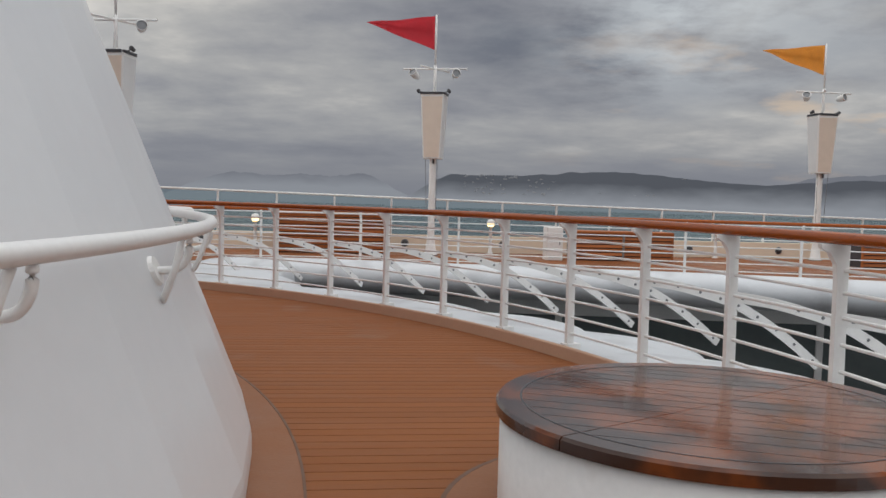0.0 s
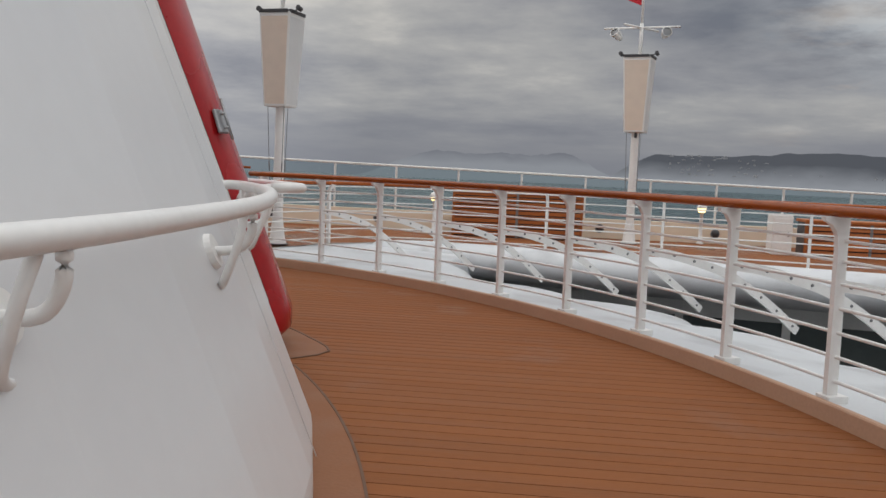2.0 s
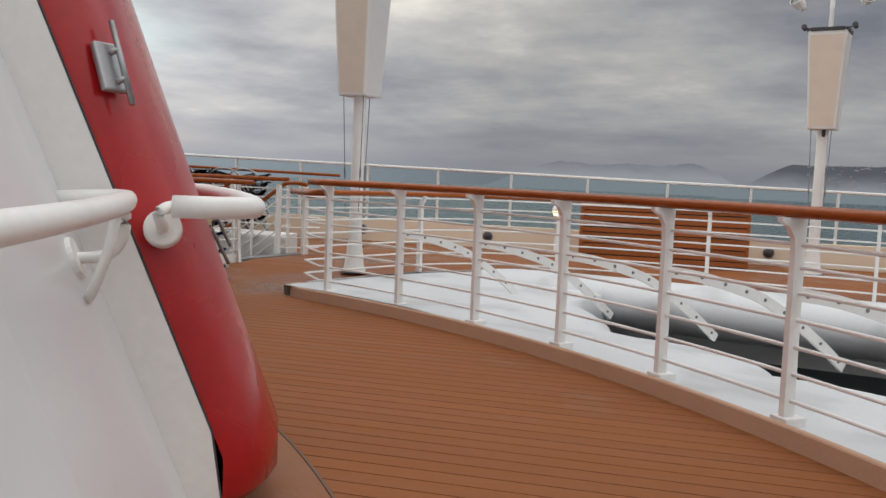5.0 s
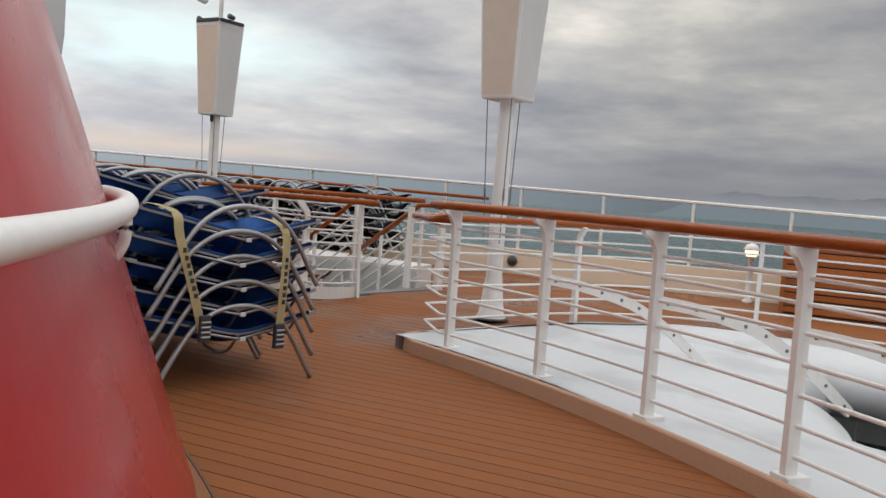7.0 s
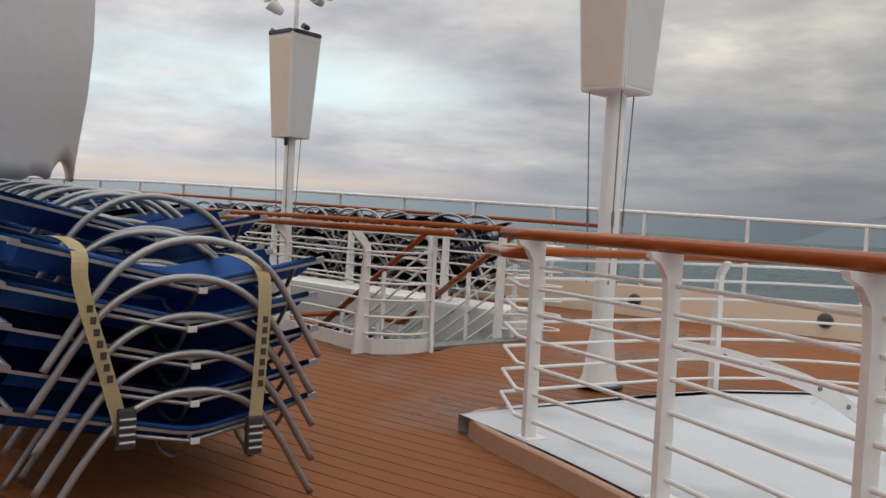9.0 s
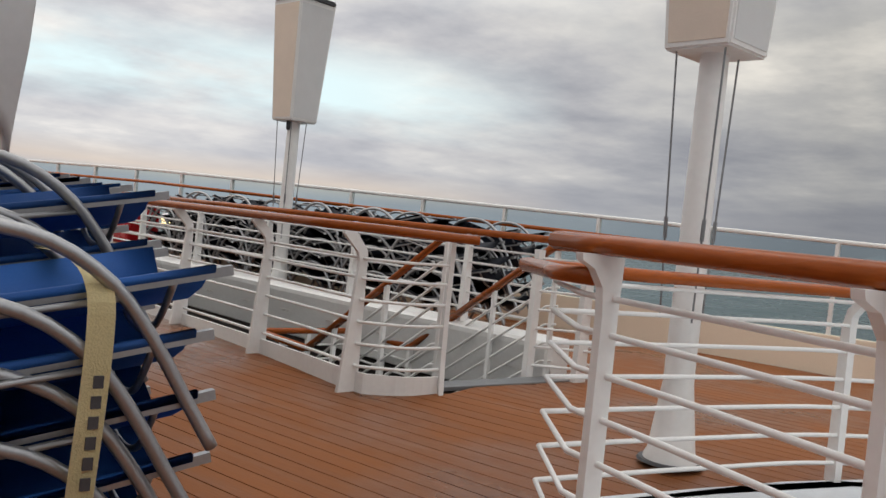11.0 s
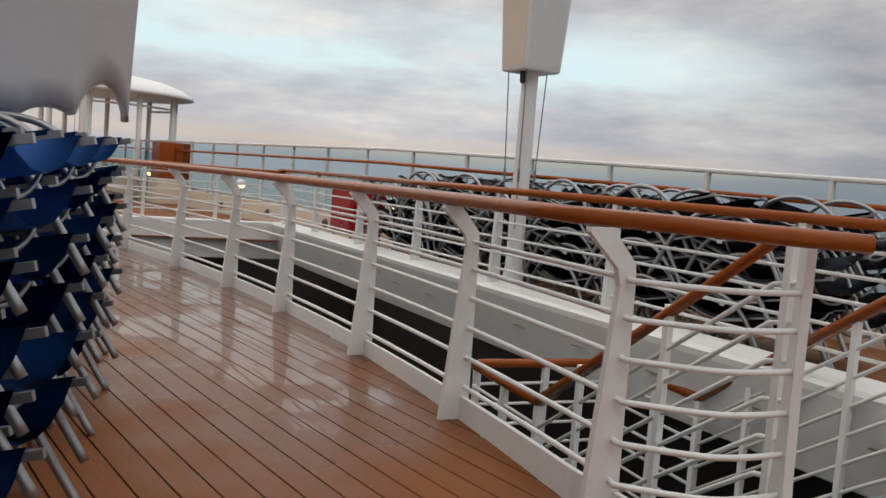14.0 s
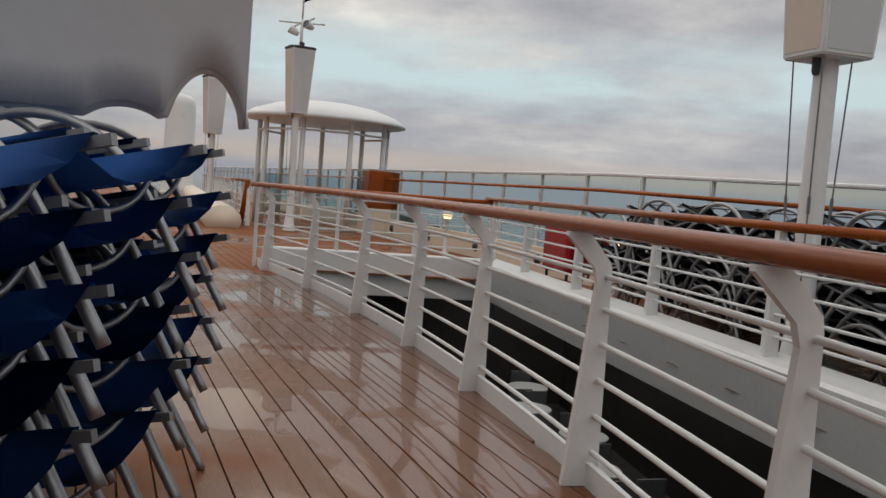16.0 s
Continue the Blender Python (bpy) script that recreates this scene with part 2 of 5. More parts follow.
    if emission:
        b.inputs["Emission Color"].default_value = (*base, 1)
        b.inputs["Emission Strength"].default_value = emission
    return m


M_WHITE = material("white_paint", (0.81, 0.81, 0.795), 0.36, var=0.05, scale=1.2, fine=25, bump=0.04, second=(0.66, 0.62, 0.56), second_scale=2.2, second_cut=(0.68, 0.9))
M_FUNNEL = material("funnel_white_paint", (0.67, 0.685, 0.70), 0.32, var=0.025, scale=0.5, fine=9, bump=0.012, coat=0.2, rough_var=0.04)
M_WING = material("sooty_wing_paint", (0.66, 0.665, 0.675), 0.4, var=0.05, scale=0.7, fine=12, bump=0.04, second=(0.30, 0.295, 0.29), second_scale=0.55, second_cut=(0.58, 0.85))
M_RED = material("red_paint", (0.40, 0.013, 0.016), 0.28, var=0.12, scale=1.5, fine=18, bump=0.05, coat=0.2)
M_PLANK = material("tan_deck_plank", (0.25, 0.094, 0.037), 0.62, var=0.12, scale=3, fine=40, bump=0.10, rnd=0.05, stretch=(0.25, 3, 1), spec=0.10, puddle=True)
M_MARGIN = material("tan_deck_margin", (0.25, 0.106, 0.05), 0.6, spec=0.3, var=0.08, scale=3, fine=50, bump=0.08)
M_CAULK = material("dark_caulk", (0.13, 0.064, 0.036), 0.6, var=0.1)
M_WOOD = material("varnished_teak", (0.33, 0.080, 0.016), 0.24, var=0.25, scale=2, fine=30, bump=0.05, coat=0.1, spec=0.2, stretch=(0.4, 0.4, 3), rnd=0.15)
M_CREAM = material("cream_paint", (0.80, 0.68, 0.54), 0.45, var=0.05, scale=1.0, bump=0.03)
M_ALU = material("brushed_aluminium", (0.34, 0.345, 0.355), 0.38, metal=0.75, var=0.10, scale=5, fine=90, bump=0.03, rnd=0.1)
M_DARK = material("dark_steel", (0.05, 0.05, 0.055), 0.45, var=0.15)
M_BLUE = material("blue_sling_mesh", (0.007, 0.075, 0.285), 0.7, var=0.18, scale=4, fine=300, bump=0.2, rnd=0.2)
M_STRAP = material("yellow_webbing", (0.74, 0.64, 0.37), 0.75, var=0.12, scale=8, fine=200, bump=0.2)
M_GREY = material("grey_steel", (0.22, 0.23, 0.24), 0.4, metal=0.4, var=0.15)
M_BEIGE = material("beige_speaker_grille", (0.74, 0.63, 0.53), 0.6, var=0.06, fine=220, bump=0.25)
M_ROOF = material("white_roof_paint", (0.60, 0.63, 0.655), 0.42, var=0.07, scale=1.1, bump=0.05, second=(0.50, 0.52, 0.54), second_scale=1.3)
M_SEA = material("sea", (0.048, 0.075, 0.084), 0.28, var=0.15, scale=0.02, fine=0.15, bump=0.6)
M_GLASS = material("green_glass", (0.66, 0.755, 0.765), 0.03, var=0.02, bump=0, rough_var=0.01, transmission=1.0, ior=1.02)
M_LAMPG = material("lamp_globe", (1.0, 0.80, 0.42), 0.3, var=0.02, emission=2.2)
# Near-black base: the shade down in the wells is put into this colour.
M_LOWER_SHADE = material("lower_deck_shade", (0.045, 0.038, 0.036), 0.5, var=0.3, scale=2)
M_TWOOD = material("wet_varnished_wood", (0.20, 0.055, 0.014), 0.13, var=0.35, scale=1.6, fine=25, bump=0.03, coat=0.2, spec=0.4, rough_var=0.09, second=(0.045, 0.022, 0.016), second_scale=2.6, second_cut=(0.42, 0.58))
M_ORANGE = material("orange_flag_cloth", (0.78, 0.36, 0.07), 0.8, fine=200, bump=0.1)
M_REDF = material("red_flag_cloth", (0.62, 0.05, 0.07), 0.8, fine=200, bump=0.1)
M_NAVY = material("navy_flag_cloth", (0.015, 0.03, 0.11), 0.8, fine=200, bump=0.1)
M_KERB = material("kerb_paint", (0.50, 0.31, 0.21), 0.55, var=0.08, scale=3, fine=50, bump=0.06, spec=0.3)
M_LOCKER = material("oiled_locker_wood", (0.36, 0.115, 0.034), 0.5, var=0.25, scale=3, fine=30, bump=0.06, stretch=(0.4, 3, 3), rnd=0.2, spec=0.3)
M_PALE = material("pale_grille", (0.68, 0.69, 0.69), 0.6, var=0.05, fine=220, bump=0.25)
M_DSLING = material("dark_sling_mesh", (0.02, 0.026, 0.04), 0.7, var=0.2, scale=4, fine=300, bump=0.2, rnd=0.4)
M_HOUSE = material("misty_house_walls", (0.34, 0.35, 0.37), 0.7, var=0.15, scale=0.05, fine=0.5, bump=0)
M_DGLASS = material("dark_glass", (0.11, 0.135, 0.135), 0.10, var=0.1, bump=0.02)


# Glowing backdrop colour: mist is painted over the foot and thins with height.
def hill_material(name, dark, mist_fade=(0.0, 85.0)):
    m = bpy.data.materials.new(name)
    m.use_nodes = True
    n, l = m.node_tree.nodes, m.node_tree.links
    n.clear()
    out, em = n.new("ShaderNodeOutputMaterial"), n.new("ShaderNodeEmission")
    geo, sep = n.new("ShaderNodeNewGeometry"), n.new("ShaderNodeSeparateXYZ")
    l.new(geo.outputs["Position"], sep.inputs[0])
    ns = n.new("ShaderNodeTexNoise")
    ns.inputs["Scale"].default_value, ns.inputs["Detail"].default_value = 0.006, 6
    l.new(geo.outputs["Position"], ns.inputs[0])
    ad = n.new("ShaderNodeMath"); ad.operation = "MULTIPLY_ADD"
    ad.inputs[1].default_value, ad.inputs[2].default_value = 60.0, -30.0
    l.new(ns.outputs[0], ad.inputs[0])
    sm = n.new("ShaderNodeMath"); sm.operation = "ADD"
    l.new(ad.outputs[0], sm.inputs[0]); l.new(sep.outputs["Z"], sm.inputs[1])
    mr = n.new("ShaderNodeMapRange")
    mr.inputs[1].default_value, mr.inputs[2].default_value = mist_fade
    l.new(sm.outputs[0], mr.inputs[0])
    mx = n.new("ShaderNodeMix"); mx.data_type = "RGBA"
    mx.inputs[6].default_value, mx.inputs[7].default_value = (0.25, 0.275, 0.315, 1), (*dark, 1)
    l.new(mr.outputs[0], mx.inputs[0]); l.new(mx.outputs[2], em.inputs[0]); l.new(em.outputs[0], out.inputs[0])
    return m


M_HILL = hill_material("mist_painted_coast", (0.085, 0.095, 0.115))
# paler and mistier higher up: more distance haze painted in
M_ISLE = hill_material("mist_painted_island", (0.165, 0.18, 0.215), (45.0, 120.0))


# ---- building helpers ----
def mesh_ob(name, bm, mat, parent=None, smooth=False):
    me = bpy.data.meshes.new(name)
    bm.normal_update()
    bm.to_mesh(me)
    bm.free()
    if smooth:
        for p in me.polygons:
            p.use_smooth = True
    me.materials.append(mat)
    ob = new(name, me)
    if parent is not None:
        ob.parent = parent
    return ob


def part(name, bm, mat, parent, label="", smooth=False):
    ob = mesh_ob(name, bm, mat, parent, smooth)
    if label:
        ob["label"] = label
    return ob


def thing(name, at, label, category, group="", kind="", turn=0.0):
    ob = new(name)
    ob.matrix_world = pose(*at, 0, 0, turn)
    return tagged(ob, label, category, group, kind)


def add_box(bm, lo, hi, m=None, bevel=0.0):
    r = bmesh.ops.create_cube(bm, size=1.0)
    vs = r["verts"]
    for v in vs:
        v.co = Vector([(a + b) / 2 + c * (b - a) for a, b, c in zip(lo, hi, v.co)])
    if bevel:
        es = list({e for v in vs for e in v.link_edges})
        r2 = bmesh.ops.bevel(bm, geom=es, offset=bevel, segments=2, affect="EDGES", profile=0.5)
        vs = list({v for f in r2["faces"] for v in f.verts} | {v for v in vs if v.is_valid})
    if m is not None:
        bmesh.ops.transform(bm, matrix=m, verts=vs)
    return vs


def add_sweep(bm, pts, profile, closed=False, up=Vector((0, 0, 1)), cap=True):
    """Sweeps a closed profile of (across, up) pairs along points."""
    pts = [Vector(p) for p in pts]
    rings, n = [], len(pts)
    for i, p in enumerate(pts):
        a = pts[(i - 1) % n] if (closed or i > 0) else p
        b = pts[(i + 1) % n] if (closed or i < n - 1) else p
        d1, d2 = (p - a), (b - p)
        d = (d1.normalized() if d1.length > 1e-9 else Vector()) + (d2.normalized() if d2.length > 1e-9 else Vector())
        d.normalize()
        s = d.cross(up)
        if s.length < 1e-4:
            s = d.cross(Vector((0, 1, 0.01)))
        s.normalize()
        u = s.cross(d).normalized()
        rings.append([bm.verts.new(p + s * x + u * y) for x, y in profile])
    k = len(profile)
    for i in range(n if closed else n - 1):
        r1, r2 = rings[i], rings[(i + 1) % n]
        for j in range(k):
            bm.faces.new((r1[j], r1[(j + 1) % k], r2[(j + 1) % k], r2[j]))
    if cap and not closed:
        bm.faces.new(rings[0][::-1]); bm.faces.new(rings[-1])
    return rings


def circle(r, n=8, rx=None):
    rx = rx or r
    return [(rx * math.cos(2 * math.pi * i / n), r * math.sin(2 * math.pi * i / n)) for i in range(n)]


def add_tube(bm, pts, r, n=8, closed=False):
    return add_sweep(bm, pts, circle(r, n), closed)


def add_prism(bm, poly, h0, h1, m=None):
    """A flat outline (x, y) raised from h0 to h1."""
    a = [bm.verts.new((x, y, h0)) for x, y in poly]
    b = [bm.verts.new((x, y, h1)) for x, y in poly]
    n = len(poly)
    bm.faces.new(a[::-1]); bm.faces.new(b)
    for i in range(n):
        bm.faces.new((a[i], a[(i + 1) % n], b[(i + 1) % n], b[i]))
    if m is not None:
        bmesh.ops.transform(bm, matrix=m, verts=a + b)
    return a + b


def add_lathe(bm, prof, n=24, m=None, a0=0.0, a1=360.0):
    """Turns a profile of (radius, height) about z."""
    full = abs(a1 - a0) >= 360
    k = n if full else n + 1
    rings = []
    for i in range(k):
        a = radians(a0 + (a1 - a0) * i / n)
        rings.append([bm.verts.new((r * math.cos(a), r * math.sin(a), z)) for r, z in prof])
    for i in range(n):
        r1, r2 = rings[i], rings[(i + 1) % k]
        for j in range(len(prof) - 1):
            try:
                bm.faces.new((r1[j], r2[j], r2[j + 1], r1[j + 1]))
            except ValueError:
                pass
    vs = [v for r in rings for v in r]
    bmesh.ops.remove_doubles(bm, verts=vs, dist=1e-5)
    if m is not None:
        bmesh.ops.transform(bm, matrix=m, verts=[v for v in vs if v.is_valid])


def smooth_path(pts, steps=6):
    """Catmull-Rom through the points."""
    pts = [Vector(p) for p in pts]
    out = []
    for i in range(len(pts) - 1):
        p0, p1, p2, p3 = pts[max(i - 1, 0)], pts[i], pts[i + 1], pts[min(i + 2, len(pts) - 1)]
        for s in range(steps):
            t = s / steps
            out.append(0.5 * ((2 * p1) + (p2 - p0) * t + (2 * p0 - 5 * p1 + 4 * p2 - p3) * t * t + (3 * p1 - p0 - 3 * p2 + p3) * t ** 3))
    out.append(pts[-1])
    return out


# ---- plan ----
FC = Vector((-7.78, 1.52, 0))           # centre of the funnel and of the rounded promenade rail
PR = 10.76                              # radius of that rail
QC, QR = Vector((-9.55, -12.15, 0)), 25.15   # arc of the stairwell rail


def pol(c, r, deg, z=0.0):
    return Vector((c.x + r * math.cos(radians(deg)), c.y + r * math.sin(radians(deg)), z))


P_A0, P_STEP = 76.03, 5.545            # first post at the tip, then every step clockwise
P_N = 14
TIP = Vector((-5.80, 12.42, 0))
EAST, WEST = 16.0, -60.0
Q_XS = [-7.98, -9.25, -10.58, -12.12, -13.43, -14.89, -16.48, -18.0]


def q_y(x):
    return QC.y + math.sqrt(QR ** 2 - (x - QC.x) ** 2)


# ---- decks ----
G_PTS = [(-5.78, 12.40), (-5.56, 13.35), (-5.30, 14.20), (-4.75, 14.95), (-3.7, 15.35), (-2.0, 15.5), (2.0, 15.45), (6.0, 15.2), (10.0, 14.6), (15.9, 13.6)]


def g_edge_y(x):
    for (x0, y0), (x1, y1) in zip(G_PTS, G_PTS[1:]):
        if x0 <= x <= x1:
            return y0 + (y1 - y0) * (x - x0) / (x1 - x0)
    return G_PTS[-1][1]


def screen_y(x):
    return 18.95 + (x + 4.6) * math.tan(radians(12))


def f_y(x):
    return 14.92 + (x + 12.0) * 0.05


def on_deck(x, y):
    if not (WEST < x < EAST and -9.3 < y < screen_y(x)):
        return False
    if x > -5.78:
        inside = math.hypot(x - FC.x, y - FC.y) < PR - 0.10
        if not inside and y < g_edge_y(x) + 0.06:
            return False
    if -18.4 < x < -7.62 - 0.21 * (y - 13.57) and q_y(x) + 0.13 < y < f_y(x) - 0.05 and (x < -7.92 or y > 13.18 + 1.4 * (x + 7.92)):
        return False
    if math.hypot(x - FC.x, y - FC.y) < 7.5:
        return False
    return True


AX = radians(12.0)                      # the ship's axis
AXU, AXV = Vector((math.cos(AX), math.sin(AX), 0)), Vector((-math.sin(AX), math.cos(AX), 0))


def deck_spans(v):
    """Stretches of a line along the ship's axis that lie on deck."""
    def ok(u):
        p = AXU * u + AXV * v
        return on_deck(p.x, p.y)
    spans, start = [], None
    for u in np.arange(-62.0, 22.0, 0.15):
        d = ok(u)
        if d != (start is not None):
            lo, hi = u - 0.15, u
            for _ in range(8):
                mid = (lo + hi) / 2
                if ok(mid) == d:
                    hi = mid
                else:
                    lo = mid
            if d:
                start = hi
            else:
                spans.append((start, lo))
                start = None
    if start is not None:
        spans.append((start, 22.0))
    return spans


def fall(x, y):
    """The deck falls a little towards the rounded promenade."""
    f = min(1.0, max(0.0, (x + 10.5) / 5.0)) * min(1.0, max(0.0, (13.9 - y) / 1.2))
    return -0.105 * f


deck = thing("floor", (0, 0, 0), "tan composite deck planks with dark caulked seams, wet in places", "deck", kind="structure", turn=12.0)
PLANK_W, SEAM = 0.130, 0.0045


def plank_bm(bm, a, b, y0, y1):
    """A plank that follows the fall of the deck in short lengths."""
    (x0, x1), (x2, x3) = a, b
    n = 1 if max(x1, x3) < -9 or y0 > 15.5 or y0 < -2 else max(1, int((min(x1, x3) - max(x0, x2)) / 0.8))
    e, prev = 0.002, None
    for i in range(n + 1):
        f = i / n
        ends = e if i == 0 else -e if i == n else 0.0
        ring = []
        for u, v, up in ((x0 + (x1 - x0) * f, y0, -0.02), (x0 + (x1 - x0) * f + ends, y0 + e, 0.0), (x2 + (x3 - x2) * f + ends, y1 - e, 0.0), (x2 + (x3 - x2) * f, y1, -0.02)):
            p = AXU * u + AXV * v
            ring.append(bm.verts.new((u, v, up + fall(p.x, p.y))))
        if prev:
            for j in range(3):
                bm.faces.new((prev[j], ring[j], ring[j + 1], prev[j + 1]))
        if i in (0, n):
            bm.faces.new(ring if i == 0 else ring[::-1])
        prev = ring


plank_jobs, rest_jobs = [], []
bed_bm = bmesh.new()
v = -9.0
while v < 19.6:
    a, b = deck_spans(v), deck_spans(v + PLANK_W - SEAM)
    if len(a) != len(b):
        a = b = deck_spans(v + PLANK_W / 2)
    for s, t in zip(a, b):
        near = 3.0 < v < 15.2 and s[0] < 4.5 and s[1] > -18
        (plank_jobs if near else rest_jobs).append((s, t, v, v + PLANK_W - SEAM))
        lo, hi = min(s[0], t[0]) + 0.01, max(s[1], t[1]) - 0.01
        if hi > lo:
            m = max(1, int((hi - lo) / 0.8))
            for i in range(m):
                c = AXU * (lo + (hi - lo) * (i + 0.5) / m) + AXV * v
                z = fall(c.x, c.y)
                q = [bed_bm.verts.new((lo + (hi - lo) * (i + g) / m, v + w, -0.0125 + z)) for g, w in ((0, -0.001), (1, -0.001), (1, PLANK_W + 0.001), (0, PLANK_W + 0.001))]
                bed_bm.faces.new(q)
    v += PLANK_W
rest_jobs += plank_jobs[300:]
plank_jobs = plank_jobs[:300]
part("bed", bed_bm, M_CAULK, deck, "black caulking bed")

# kerb and margin along the rounded rail
bm = bmesh.new()
arc = [pol(FC, PR + d, P_A0 + a) for d, a in ((0.26, 3.62), (0.08, 3.42), (-0.03, 2.7), (-0.09, 1.7))] + [pol(FC, PR - 0.11, a) for a in np.arange(P_A0 + 0.2, -40, -1.2)]
add_sweep(bm, arc, [(-0.04, -0.16), (0.02, -0.16), (0.012, -0.005), (0.004, 0.004), (-0.03, 0.004), (-0.04, -0.01)])
kerb = tagged(mesh_ob("trim_kerb", bm, M_KERB, None), "tan raised deck kerb below the promenade railing", "kerb", kind="structure")

# margins: rings round the funnel base and a black seam at their edge
bm = bmesh.new()
edge = [(a, 7.95 - 0.0036 * (a - 8)) for a in np.arange(-60, 43, 1.0)] + [(43.6, 7.79), (43.9, 7.94), (44.2, 8.07), (44.9, 8.19)] + [(a, 8.225) for a in np.arange(46, 110, 1.0)]
prev = None
for a, r in edge:
    z = [fall(*pol(FC, rr, a).xy) for rr in (7.45, r)]
    cur = (bm.verts.new(pol(FC, 7.45, a, z[0] + 0.005)), bm.verts.new(pol(FC, r, a, z[1] + 0.005)), bm.verts.new(pol(FC, r, a, z[1] - 0.02)))
    if prev:
        bm.faces.new((prev[0], cur[0], cur[1], prev[1])); bm.faces.new((prev[1], cur[1], cur[2], prev[2]))
    prev = cur
bmesh.ops.recalc_face_normals(bm, faces=bm.faces)
tagged(mesh_ob("trim_funnel_margin", bm, M_MARGIN), "smooth tan margin round the funnel base", "trim", kind="structure")
bm = bmesh.new()
seam = [pol(FC, 7.955 - 0.0036 * (a - 8), a, 0.008) for a in np.arange(-60, 43, 1.5)]
seam += [pol(FC, r, a, 0.008) for a, r in ((43.6, 7.80), (43.9, 7.95), (44.2, 8.08), (44.9, 8.20))]
seam += [pol(FC, 8.235, a, 0.008) for a in np.arange(46, 110, 1.5)]
for p in seam:
    p.z += fall(p.x, p.y)
add_sweep(bm, seam, [(-0.007, -0.02), (0.007, -0.02), (0.007, 0.0), (-0.007, 0.0)])
tagged(mesh_ob("trim_funnel_seam", bm, M_CAULK), "black caulk line round the funnel margin", "trim", kind="structure")


# ---- railings ----
def rail_profile(w=0.062, h=0.034):
    return [(w * math.copysign(abs(math.cos(a)) ** 0.7, math.cos(a)), h * math.copysign(abs(math.sin(a)) ** 0.7, math.sin(a)))
            for a in [2 * math.pi * i / 12 for i in range(12)]]


def plate(name, outline, thick, at, deg, parent, mat=M_WHITE):
    """An upright plate: outline of (out, z), standing at a point and facing out along deg."""
    bm = bmesh.new()
    m = Matrix.Translation(at) @ Matrix.Rotation(radians(deg), 4, "Z") @ Matrix.Rotation(radians(90), 4, "X")
    add_prism(bm, outline, -thick / 2, thick / 2, m)
    bmesh.ops.recalc_face_normals(bm, faces=bm.faces)
    return part(name, bm, mat, parent)


promenade = thing("promenade_railing", (0, 0, 0), "white steel railing with varnished teak top rail round the open well", "railing")
P_POST = [(-0.032, -0.05), (0.042, -0.05), (0.03, 0.9), (0.034, 1.078), (-0.14, 1.078), (-0.135, 1.055), (-0.085, 1.03), (-0.045, 0.97), (-0.036, 0.88)]
P_BARS = [0.10, 0.245, 0.39, 0.535, 0.68, 0.815, 0.935]
p_angles = [P_A0 - P_STEP * i for i in range(P_N)]
for a in p_angles:
    post = plate("post", P_POST, 0.038, pol(FC, PR, a), a, promenade)
    bm = bmesh.new()
    add_box(bm, (-0.05, -0.06, -0.04), (0.09, 0.06, 0.014), Matrix.Translation(pol(FC, PR, a)) @ Matrix.Rotation(radians(a), 4, "Z"), 0.004)
    part("foot_plate", bm, M_WHITE, post)
for z in P_BARS:
    bm = bmesh.new()
    add_tube(bm, [(TIP.x + 0.02, TIP.y - 0.02, z)] + [pol(FC, PR + 0.01, a, z) for a in np.arange(P_A0 + 0.8, p_angles[-1], -1.2)], 0.0115, 6)
    part("bar", bm, M_WHITE, promenade, smooth=True)
bm = bmesh.new()
add_sweep(bm, [pol(FC, PR - 0.03, a, 1.108) for a in np.arange(P_A0 + 1.3, p_angles[-1], -1.2)], rail_profile())
part("top_rail", bm, M_WOOD, promenade, "varnished teak top rail", smooth=True)

outer = thing("outer_well_railing", (0, 0, 0), "white steel railing with teak rail beyond the well", "railing")
gp = [Vector((p[0], p[1], 0)) for p in smooth_path([(x, y, 0) for x, y in G_PTS], 8)]
for z in P_BARS:
    bm = bmesh.new()
    add_tube(bm, [p + Vector((0, 0, z)) for p in gp], 0.0115, 6)
    part("bar", bm, M_WHITE, outer, smooth=True)
bm = bmesh.new()
stub = [(-5.25, 11.98, 1.0), (-5.6, 12.2, 0.985)] + [(-5.98, 12.45, 0.985)]
add_sweep(bm, stub, rail_profile(0.05, 0.032))
part("end_rail", bm, M_WOOD, outer, "varnished teak rail end", smooth=True)
bm = bmesh.new()
add_sweep(bm, [Vector((-5.93, 12.5, 0.985))] + [p + Vector((0.0, 0.08, 0.985)) for p in gp[4:]], rail_profile(0.045, 0.03))
part("top_rail", bm, M_WOOD, outer, "varnished teak top rail", smooth=True)
G_POST = [(-0.03, -0.04), (0.05, -0.04), (0.05, 0.8), (0.02, 0.9), (-0.06, 0.965), (-0.1, 0.955), (-0.02, 0.86), (-0.015, 0.8)]
acc = 0.0
for p, nx in zip(gp, gp[1:]):
    acc += (nx - p).length
    if acc > 1.9:
        acc = 0.0
        d = (nx - p).normalized()
        plate("post", G_POST, 0.04, p, math.degrees(math.atan2(-d.x, d.y)) + 180, outer)

stairrail = thing("stairwell_railing", (0, 0, 0), "white steel railing with leaning fin posts and teak top rail", "railing")
Q_POST = [(-0.01, 0.0), (0.14, 0.0), (0.125, 0.86), (0.118, 0.90), (0.02, 1.015), (-0.07, 1.015), (-0.07, 0.998), (0.05, 0.88), (0.066, 0.82)]
Q_BARS = [(z, 0.085) for z in (0.14, 0.285, 0.43, 0.575, 0.715, 0.845)]


def q_pt(x, out, z):
    v = Vector((x, q_y(x), 0))
    d = (v - QC).normalized()
    return Vector((v.x + d.x * out, v.y + d.y * out, z))


